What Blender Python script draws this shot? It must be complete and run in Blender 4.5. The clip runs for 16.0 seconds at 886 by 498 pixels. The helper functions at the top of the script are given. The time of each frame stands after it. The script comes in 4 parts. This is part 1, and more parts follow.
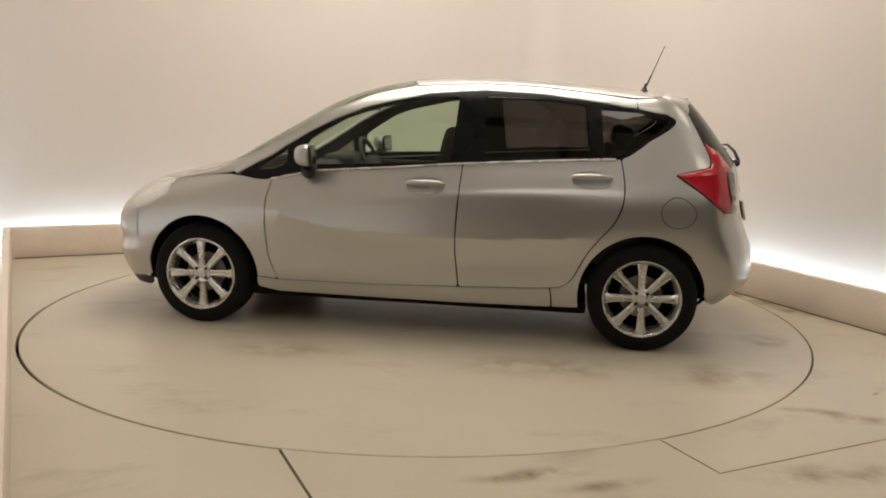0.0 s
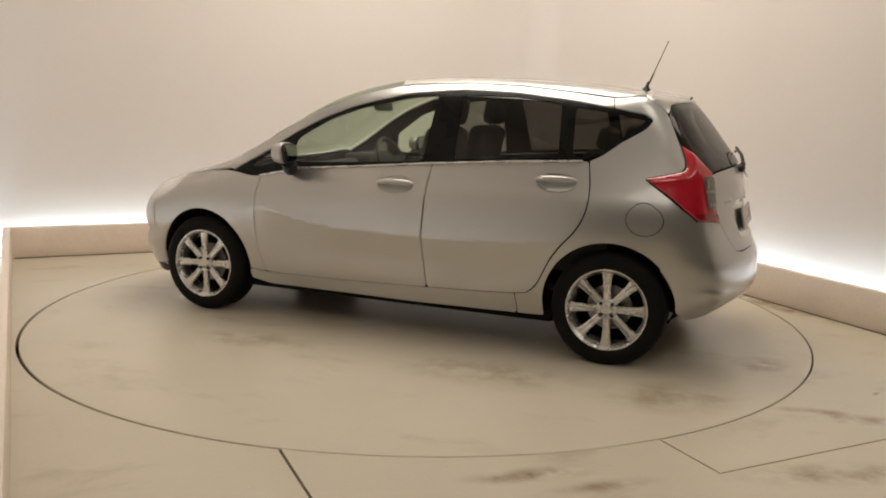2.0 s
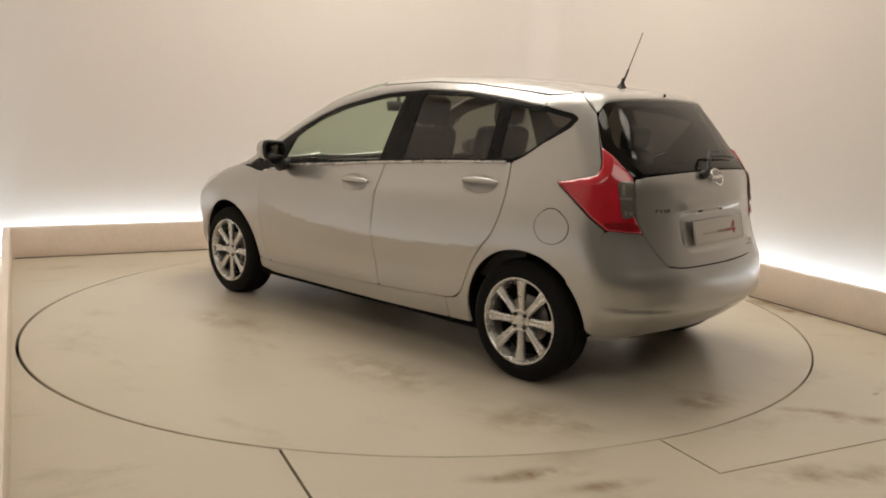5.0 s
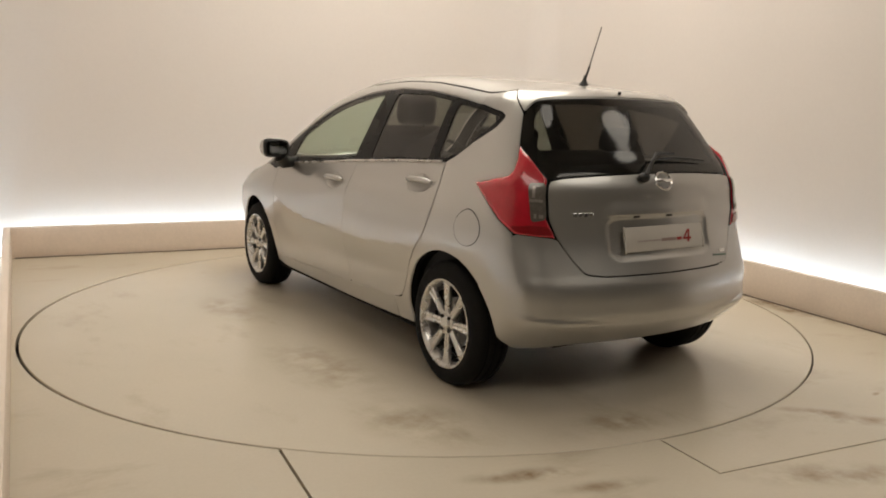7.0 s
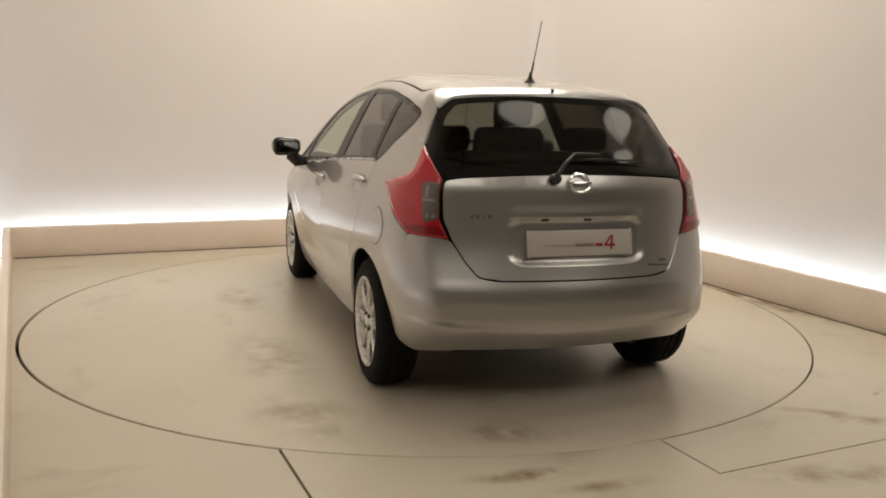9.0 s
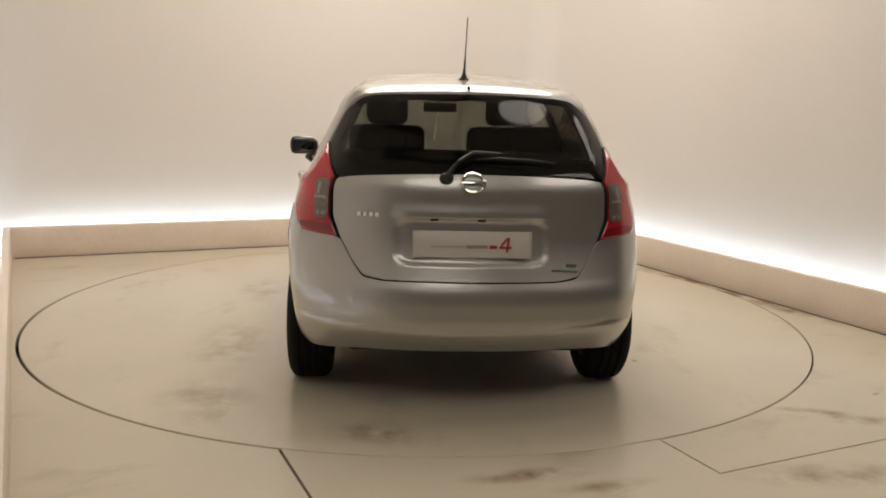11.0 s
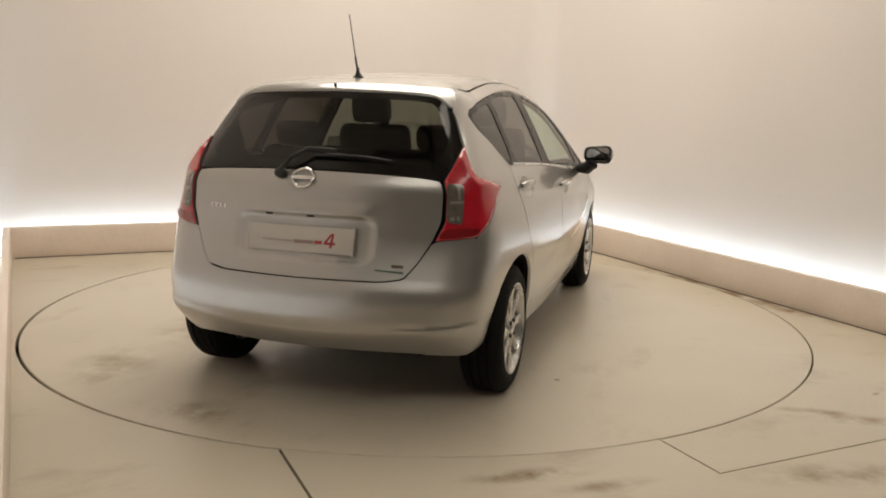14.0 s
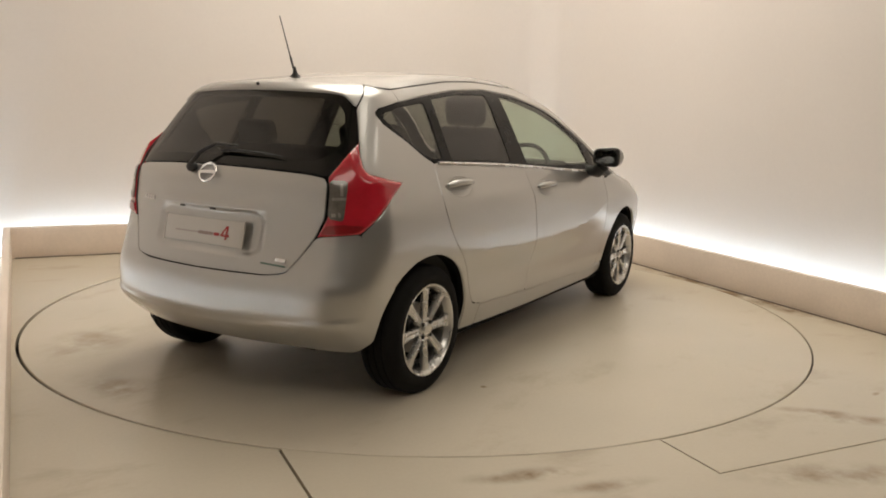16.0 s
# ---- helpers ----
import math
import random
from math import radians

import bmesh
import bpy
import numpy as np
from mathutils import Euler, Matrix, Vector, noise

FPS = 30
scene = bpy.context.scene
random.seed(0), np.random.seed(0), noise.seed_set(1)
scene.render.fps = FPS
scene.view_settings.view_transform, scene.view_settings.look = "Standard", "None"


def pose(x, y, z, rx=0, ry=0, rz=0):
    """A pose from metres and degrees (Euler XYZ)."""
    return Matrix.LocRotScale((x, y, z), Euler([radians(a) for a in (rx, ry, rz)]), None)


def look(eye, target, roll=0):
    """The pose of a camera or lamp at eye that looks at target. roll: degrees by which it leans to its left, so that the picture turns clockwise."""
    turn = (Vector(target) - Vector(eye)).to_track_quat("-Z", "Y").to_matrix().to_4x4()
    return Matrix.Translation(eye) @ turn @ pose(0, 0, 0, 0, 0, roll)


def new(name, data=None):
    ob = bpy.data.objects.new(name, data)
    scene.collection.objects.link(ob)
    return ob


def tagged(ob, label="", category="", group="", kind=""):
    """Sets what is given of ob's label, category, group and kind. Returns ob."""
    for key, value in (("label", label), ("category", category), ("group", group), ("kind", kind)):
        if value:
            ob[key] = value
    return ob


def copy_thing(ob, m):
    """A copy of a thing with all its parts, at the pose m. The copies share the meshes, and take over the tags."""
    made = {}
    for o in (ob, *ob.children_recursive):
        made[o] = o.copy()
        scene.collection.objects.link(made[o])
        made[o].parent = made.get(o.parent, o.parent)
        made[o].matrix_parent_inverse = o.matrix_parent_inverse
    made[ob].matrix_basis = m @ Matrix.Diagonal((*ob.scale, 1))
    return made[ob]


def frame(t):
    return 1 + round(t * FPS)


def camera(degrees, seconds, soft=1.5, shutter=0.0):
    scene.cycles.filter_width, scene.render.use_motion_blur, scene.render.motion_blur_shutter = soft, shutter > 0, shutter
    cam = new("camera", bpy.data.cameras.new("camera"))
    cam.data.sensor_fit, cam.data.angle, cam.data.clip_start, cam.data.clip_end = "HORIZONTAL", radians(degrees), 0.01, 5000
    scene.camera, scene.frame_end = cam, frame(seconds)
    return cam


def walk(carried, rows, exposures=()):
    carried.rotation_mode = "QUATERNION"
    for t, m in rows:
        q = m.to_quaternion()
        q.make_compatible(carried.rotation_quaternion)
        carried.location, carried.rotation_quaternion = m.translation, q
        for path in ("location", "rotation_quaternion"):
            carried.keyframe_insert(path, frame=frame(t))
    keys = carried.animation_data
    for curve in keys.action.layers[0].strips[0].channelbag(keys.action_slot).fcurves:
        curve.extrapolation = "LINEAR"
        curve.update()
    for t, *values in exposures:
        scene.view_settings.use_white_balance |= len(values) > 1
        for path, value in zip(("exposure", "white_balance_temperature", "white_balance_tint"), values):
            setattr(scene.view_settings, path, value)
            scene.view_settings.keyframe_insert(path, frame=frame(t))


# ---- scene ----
from mathutils.geometry import delaunay_2d_cdt as delaunay

# ---------------------------------------------------------------- camera
EYE = Vector((0, -5.434, 1.325))
AIM = EYE + Vector((math.sin(radians(1.45)) * math.cos(radians(9.6)), math.cos(radians(1.45)) * math.cos(radians(9.6)), -math.sin(radians(9.6))))
cam = camera(55.85, 16.0, soft=1.9)
walk(cam, [(0, look(EYE, AIM, 1.46)), (16, look(EYE, AIM, 1.46))])

# ---------------------------------------------------------------- light
world = bpy.data.worlds.new("studio_surround")
scene.world = world
world.use_nodes = True
world.node_tree.nodes["Background"].inputs[0].default_value = (.9, .8, .7, 1)
world.node_tree.nodes["Background"].inputs[1].default_value = .02
PANEL_GLOW, FRONT_GLOW, HALL_FILL_GLOW, STRIP_GLOW = 4.7, 3.0, 2.7, 15.0


# ---------------------------------------------------------------- materials
def material(name, colour, rough=.5, metal=0.0, tone=.08, scale=6.0, fine=90.0, bump=0.0, coat=0.0, spread=.06, emit=0.0, space="Object", spec=.5):
    """A principled surface whose tone and gloss vary at two scales."""
    m = bpy.data.materials.new(name)
    m.use_nodes = True
    n, l = m.node_tree.nodes, m.node_tree.links
    b = n["Principled BSDF"]
    b.inputs["Roughness"].default_value, b.inputs["Metallic"].default_value = rough, metal
    b.inputs["Coat Weight"].default_value, b.inputs["Coat Roughness"].default_value = coat, .04
    b.inputs["Specular IOR Level"].default_value = spec
    co = n.new("ShaderNodeTexCoord")
    big, small = n.new("ShaderNodeTexNoise"), n.new("ShaderNodeTexNoise")
    for t, sc, d in ((big, scale, 5), (small, fine, 3)):
        t.inputs["Scale"].default_value, t.inputs["Detail"].default_value = sc, d
        l.new(co.outputs[space], t.inputs["Vector"])
    add = n.new("ShaderNodeMath")
    add.operation = "ADD"
    half = n.new("ShaderNodeMath")
    half.operation, half.inputs[1].default_value = "MULTIPLY", .5
    l.new(small.outputs["Fac"], half.inputs[0])
    l.new(big.outputs["Fac"], add.inputs[0])
    l.new(half.outputs[0], add.inputs[1])
    ramp = n.new("ShaderNodeMapRange")
    ramp.inputs["From Min"].default_value, ramp.inputs["From Max"].default_value = .4, 1.1
    ramp.inputs["To Min"].default_value, ramp.inputs["To Max"].default_value = 1 - tone, 1 + tone
    l.new(add.outputs[0], ramp.inputs["Value"])
    mul = n.new("ShaderNodeVectorMath")
    mul.operation = "SCALE"
    mul.inputs[0].default_value = colour
    l.new(ramp.outputs[0], mul.inputs["Scale"])
    l.new(mul.outputs[0], b.inputs["Base Color"])
    if spread:
        r = n.new("ShaderNodeMapRange")
        r.inputs["From Min"].default_value, r.inputs["From Max"].default_value = .3, .7
        r.inputs["To Min"].default_value, r.inputs["To Max"].default_value = max(rough - spread, .01), rough + spread
        l.new(big.outputs["Fac"], r.inputs["Value"])
        l.new(r.outputs[0], b.inputs["Roughness"])
    if bump:
        bp = n.new("ShaderNodeBump")
        bp.inputs["Strength"].default_value, bp.inputs["Distance"].default_value = bump, .004
        l.new(small.outputs["Fac"], bp.inputs["Height"])
        l.new(bp.outputs[0], b.inputs["Normal"])
    if emit:
        b.inputs["Emission Color"].default_value, b.inputs["Emission Strength"].default_value = (*colour, 1), emit
    return m


def glass(name, tint, gloss=.02, facing=.055):
    """Thin tinted glazing: a see-through pane whose gloss grows towards grazing angles."""
    m = bpy.data.materials.new(name)
    m.use_nodes = True
    n, l = m.node_tree.nodes, m.node_tree.links
    n.remove(n["Principled BSDF"])
    t, g, f, x = n.new("ShaderNodeBsdfTransparent"), n.new("ShaderNodeBsdfGlossy"), n.new("ShaderNodeLayerWeight"), n.new("ShaderNodeMixShader")
    t.inputs[0].default_value = (*tint, 1)
    g.inputs["Roughness"].default_value = gloss
    f.inputs["Blend"].default_value = .5
    p, k = n.new("ShaderNodeMath"), n.new("ShaderNodeMath")
    p.operation, k.operation = "POWER", "MULTIPLY_ADD"
    p.inputs[1].default_value = 3.6
    k.inputs[1].default_value, k.inputs[2].default_value = .6, facing
    l.new(f.outputs["Facing"], p.inputs[0])
    l.new(p.outputs[0], k.inputs[0])
    l.new(k.outputs[0], x.inputs[0])
    l.new(t.outputs[0], x.inputs[1])
    l.new(g.outputs[0], x.inputs[2])
    l.new(x.outputs[0], n["Material Output"].inputs[0])
    return m


def stained_floor(name, base, dirt, worn, spots=()):
    """Painted floor with rubbed grime in patches and streaks."""
    m = material(name, base, .27, 0, .05, 1.3, 60, .10, 0, 0)
    n, l = m.node_tree.nodes, m.node_tree.links
    b = n["Principled BSDF"]
    src = b.inputs["Base Color"].links[0].from_socket
    co = n.new("ShaderNodeTexCoord")
    mp = n.new("ShaderNodeMapping")
    mp.inputs["Scale"].default_value = (.9, 1.6, 1)
    mp.inputs["Rotation"].default_value = (0, 0, radians(-25))
    l.new(co.outputs["Object"], mp.inputs["Vector"])
    st = n.new("ShaderNodeTexNoise")
    st.inputs["Scale"].default_value, st.inputs["Detail"].default_value, st.inputs["Roughness"].default_value = 1.7, 8, .62
    l.new(mp.outputs[0], st.inputs["Vector"])
    rg = n.new("ShaderNodeMapRange")
    rg.interpolation_type = "SMOOTHSTEP"
    rg.inputs["From Min"].default_value, rg.inputs["From Max"].default_value = .54, .74
    rg.inputs["To Max"].default_value = worn
    l.new(st.outputs["Fac"], rg.inputs["Value"])
    mx = n.new("ShaderNodeMix")
    mx.data_type = "RGBA"
    l.new(rg.outputs[0], mx.inputs[0])
    l.new(src, mx.inputs[6])
    mx.inputs[7].default_value = (*dirt, 1)
    total = rg.outputs[0]
    for x, y, rx, ry, turn, k in spots:
        sm = n.new("ShaderNodeMapping")
        sm.vector_type = "TEXTURE"
        sm.inputs["Location"].default_value, sm.inputs["Rotation"].default_value, sm.inputs["Scale"].default_value = (x, y, 0), (0, 0, radians(turn)), (rx, ry, 1)
        l.new(co.outputs["Object"], sm.inputs["Vector"])
        ln = n.new("ShaderNodeVectorMath")
        ln.operation = "LENGTH"
        l.new(sm.outputs[0], ln.inputs[0])
        fade = n.new("ShaderNodeMapRange")
        fade.interpolation_type = "SMOOTHSTEP"
        fade.inputs["From Min"].default_value, fade.inputs["From Max"].default_value, fade.inputs["To Min"].default_value, fade.inputs["To Max"].default_value = 0, 1, k, 0
        l.new(ln.outputs["Value"], fade.inputs["Value"])
        rag = n.new("ShaderNodeTexNoise")
        rag.inputs["Scale"].default_value, rag.inputs["Detail"].default_value, rag.inputs["Roughness"].default_value = 5, 7, .6
        l.new(co.outputs["Object"], rag.inputs["Vector"])
        rr = n.new("ShaderNodeMapRange")
        rr.inputs["From Min"].default_value, rr.inputs["From Max"].default_value = .38, .66
        l.new(rag.outputs["Fac"], rr.inputs["Value"])
        pr, sm2 = n.new("ShaderNodeMath"), n.new("ShaderNodeMath")
        pr.operation, sm2.operation, sm2.use_clamp = "MULTIPLY", "ADD", True
        l.new(fade.outputs[0], pr.inputs[0])
        l.new(rr.outputs[0], pr.inputs[1])
        l.new(pr.outputs[0], sm2.inputs[0])
        l.new(total, sm2.inputs[1])
        total = sm2.outputs[0]
    l.new(total, mx.inputs[0])
    l.new(mx.outputs[2], b.inputs["Base Color"])
    return m


FLOOR = stained_floor("painted_floor", (.57, .51, .405), (.25, .175, .105), .28, ((-.64, -2.50, .32, .08, -12, 1.3), (-.42, -2.68, .28, .07, -8, .9), (.93, -2.40, .24, .06, -35, 1.3), (1.02, -2.55, .38, .08, -30, 1.2), (1.42, -2.33, .05, .02, 20, 1.5), (2.42, -.25, .16, 1.5, 0, 1.7), (.5, -2.95, .6, .15, -20, .8)))
DISC = stained_floor("turntable_paint", (.59, .53, .425), (.33, .26, .17), .3, ((.52, 1.12, .50, .22, 8, .8), (-.85, 1.08, .70, .3, 5, .8), (-1.75, 1.05, .45, .3, 20, .8), (-2.15, .3, .22, .5, 10, .5), (-1.15, -1.11, .022, .022, 0, 2.5), (-2.2, .25, .25, .12, 60, .7), (1.5, .2, .5, .15, 70, .4)))
WALL = material("wall_paint", (.74, .69, .65), .75, 0, .03, .8, 40, .04)
KERB = material("kerb_paint", (.78, .67, .57), .6, 0, .10, 2.5, 50, .06)
CEIL = material("ceiling_paint", (.66, .63, .58), .8, 0, .08, 1.5, 40)
SEAL = material("grimy_seal", (.14, .10, .07), .8, 0, .5, 4, 60)
BEAM = material("beam_steel", (.12, .115, .11), .6, .3, .1)
LED = material("led_strip", (.66, .83, 1.0), .5, emit=STRIP_GLOW, spread=0)
# tones of the unseen hall, picked for the light they cut and return
HALL_CEIL = material("unseen_hall_pale", (.66, .63, .58), .8, 0, .1, 1.5, 40)
HALL = material("unseen_hall_dark", (.25, .235, .22), .8, 0, .15, 1.5, 40)
LAMP = material("lamp_diffuser", (1.0, .92, .805), .5, emit=PANEL_GLOW, spread=0)
# added fill for the hall, no known lamp: lifts the car's camera-facing side
HALL_FILL = material("hall_fill_diffuser", (1.0, .92, .805), .5, emit=HALL_FILL_GLOW, spread=0)
SOFT_LAMP = material("soft_lamp_diffuser", (1.0, .92, .805), .5, emit=FRONT_GLOW, spread=0)
DARK_GAP = material("dark_recess", (.03, .022, .014), .9)
PAINT = material("silver_paint", (.46, .453, .436), .36, .88, .012, 2, 30, 0, 1.0, .0)
BLACK = material("black_plastic", (.012, .012, .012), .45, 0, .15, 20, 200, .05)
GLOSS = material("gloss_black", (.006, .006, .006), .28, 0, .1, 10, 60, 0, 0, .02, spec=.12)
LINER = material("arch_liner", (.006, .006, .006), .9, 0, .2, 30, spec=.1)
RUBBER = material("tyre_rubber", (.006, .0055, .005), .8, 0, .2, 25, 120, .2, spec=.2)
ALLOY = material("alloy_silver", (.60, .59, .57), .28, .8, .05, 15, 200, 0, .4, .05)
CHROME = material("chrome", (.8, .8, .8), .1, 1, .03, 15, 200, 0, 0, .03)
STEEL = material("brake_steel", (.3, .29, .28), .4, .9, .15, 20, 200, .05)
SEAT = material("seat_cloth", (.012, .012, .013), .9, 0, .25, 12, 300, .3)
TRIM = material("cabin_trim", (.014, .014, .014), .7, 0, .15, 10, 200, .15)
HEADLINER = material("headliner_cloth", (.16, .15, .135), .9, 0, .06, 8, 200, .1)
RED = material("red_lens", (.50, .008, .024), .25, 0, .15, 13, 50, 0, 1, .02)
DEEP_RED = material("dark_red_lens", (.24, .006, .011), .18, 0, .12, 30, 60, 0, 1, .02)
SMOKE = material("smoked_clear_lens", (.15, .135, .12), .22, .2, .2, 40, 80, 0, 1, .02)
LENS = material("headlamp_lens", (.8, .8, .79), .1, .3, .15, 30, 80, 0, 1, .02)
FACET = material("clear_lens_facet", (.34, .30, .27), .25, .3, .2, 40, 80, 0, 1, .02)
PLATE = material("plate_white", (.55, .52, .48), .35, 0, .04, 8, 90)
INK_RED = material("red_ink", (.35, .03, .03), .5)
INK_GREY = material("grey_ink", (.30, .22, .2), .5)
INK_PALE = material("pale_ink", (.42, .36, .34), .5)
INK_GREEN = material("green_enamel", (.09, .15, .12), .4)
CLEAR = glass("clear_glass", (.70, .77, .68))
PRIVACY = glass("privacy_glass", (.22, .21, .195))
REAR_GLASS = glass("rear_privacy_glass", (.19, .183, .163), .07, .045)
MIRROR = material("mirror_silver", (.35, .35, .35), .02, 1, 0, spread=0)


# ---------------------------------------------------------------- helpers for meshes
def part(name, verts, faces, mat, parent=None, label="", normals=None, smooth=False, kind=""):
    me = bpy.data.meshes.new(name)
    me.from_pydata([tuple(map(float, v)) for v in verts], [], [tuple(map(int, f)) for f in faces])
    me.materials.append(mat)
    if smooth or normals is not None:
        me.polygons.foreach_set("use_smooth", [True] * len(me.polygons))
    me.update()
    if normals is not None:
        me.normals_split_custom_set_from_vertices([tuple(map(float, v)) for v in normals])
    ob = new(name, me)
    ob.parent = parent
    if label or kind:
        tagged(ob, label=label, kind=kind)
    return ob


def from_bm(name, bm, mat, parent=None, label="", smooth=True, angle=40, kind=""):
    me = bpy.data.meshes.new(name)
    bmesh.ops.recalc_face_normals(bm, faces=bm.faces)
    for e in bm.edges:
        e.smooth = len(e.link_faces) < 2 or e.calc_face_angle(0) < radians(angle)
    for f in bm.faces:
        f.smooth = smooth
    bm.to_mesh(me)
    bm.free()
    me.materials.append(mat)
    ob = new(name, me)
    ob.parent = parent
    if label or kind:
        tagged(ob, label=label, kind=kind)
    return ob


def box(bm, size, m=Matrix(), bevel=0.0, segments=2):
    g = bmesh.ops.create_cube(bm, size=1, matrix=m @ Matrix.Diagonal((*size, 1)))
    if bevel:
        es = {e for v in g["verts"] for e in v.link_edges}
        bmesh.ops.bevel(bm, geom=list(es), offset=bevel, segments=segments, affect="EDGES", profile=.5)
    return bm


def lathe(bm, profile, n=48, axis="Y", m=Matrix()):
    """Turns a profile of (along, radius) about an axis."""
    rings = []
    for a, r in profile:
        ring = []
        for i in range(n):
            c, s = math.cos(2 * math.pi * i / n) * r, math.sin(2 * math.pi * i / n) * r
            ring.append(bm.verts.new(m @ (Vector((c, a, s)) if axis == "Y" else Vector((c, s, a)))))
        rings.append(ring)
    for p, q in zip(rings, rings[1:]):
        for i in range(n):
            bm.faces.new((p[i], p[(i + 1) % n], q[(i + 1) % n], q[i]))
    return bm


def tube(bm, points, radii, n=10, cap=True):
    """A round bar through a few points."""
    rings = []
    pts = [Vector(p) for p in points]
    for i, p in enumerate(pts):
        d = (pts[min(i + 1, len(pts) - 1)] - pts[max(i - 1, 0)]).normalized()
        u = d.orthogonal().normalized()
        w = d.cross(u)
        r = radii[i] if hasattr(radii, "__len__") else radii
        rings.append([bm.verts.new(p + (u * math.cos(a) + w * math.sin(a)) * r) for a in (2 * math.pi * k / n for k in range(n))])
    for p, q in zip(rings, rings[1:]):
        best = min(range(n), key=lambda k: (q[k].co - p[0].co).length)
        for i in range(n):
            bm.faces.new((p[i], p[(i + 1) % n], q[(i + 1 + best) % n], q[(i + best) % n]))
    if cap:
        bm.faces.new(rings[0])
        bm.faces.new(rings[-1])
    return bm


# ---------------------------------------------------------------- the studio
# room axes: a runs along the far left wall, b along the right wall towards the camera
E1, E2 = Vector((.917, .399, 0)).normalized(), Vector((.399, -.917, 0)).normalized()
ROOM = Matrix.Rotation(math.atan2(E1.y, E1.x), 4, "Z")  # local x = a, local y = -b
RING, DISC_R = 2.414, 2.397
A0, A1, B0, B1 = -2.435, 2.464, -2.69, 3.3   # inner faces of the kerbs; the open end behind the camera
SKEW = pose(A0, 0, 0, 0, 0, 2.1) @ pose(-A0, 0, 0)   # the west kerb runs in slightly
BACK = 11.0   # end of the added, unseen dark hall behind the camera
KERB_H, KERB_T, TROUGH, HIGH = .259, .05, .17, 4.6


def slab(name, loops, mat, label, top=0.0, thick=.06, kind="structure", category=""):
    """A floor slab from an outline and holes in room axes (a, -b)."""
    vs, es = [], []
    for lp in loops:
        k = len(vs)
        vs += [Vector(p) for p in lp]
        es += [(k + i, k + (i + 1) % len(lp)) for i in range(len(lp))]
    from_cdt = delaunay(vs, es, [], 0, 1e-6)
    pts = np.array([tuple(p) for p in from_cdt[0]])
    tri = [f for f in from_cdt[2] if inside(pts[list(f)].mean(0)[None], loops)[0]]
    bm = bmesh.new()
    bv = [bm.verts.new((p[0], p[1], top)) for p in pts]
    for f in tri:
        bm.faces.new([bv[i] for i in f])
    ext = bmesh.ops.extrude_face_region(bm, geom=list(bm.faces))
    for v in (g for g in ext["geom"] if isinstance(g, bmesh.types.BMVert)):
        v.co.z -= thick
    ob = from_bm(name, bm, mat, None, label, smooth=False, kind=kind)
    ob.matrix_basis = ROOM
    return ob


def inside(p, loops):
    """Even-odd test of points against closed loops."""
    p = np.asarray(p, float)
    r = np.zeros(len(p), bool)
    for lp in loops:
        q = np.asarray([tuple(w) for w in lp], float)
        q2 = np.roll(q, -1, 0)
        for (x0, y0), (x1, y1) in zip(q, q2):
            if y0 != y1:
                c = ((y0 > p[:, 1]) != (y1 > p[:, 1])) & (p[:, 0] < (x1 - x0) * (p[:, 1] - y0) / (y1 - y0) + x0)
                r ^= c
    return r


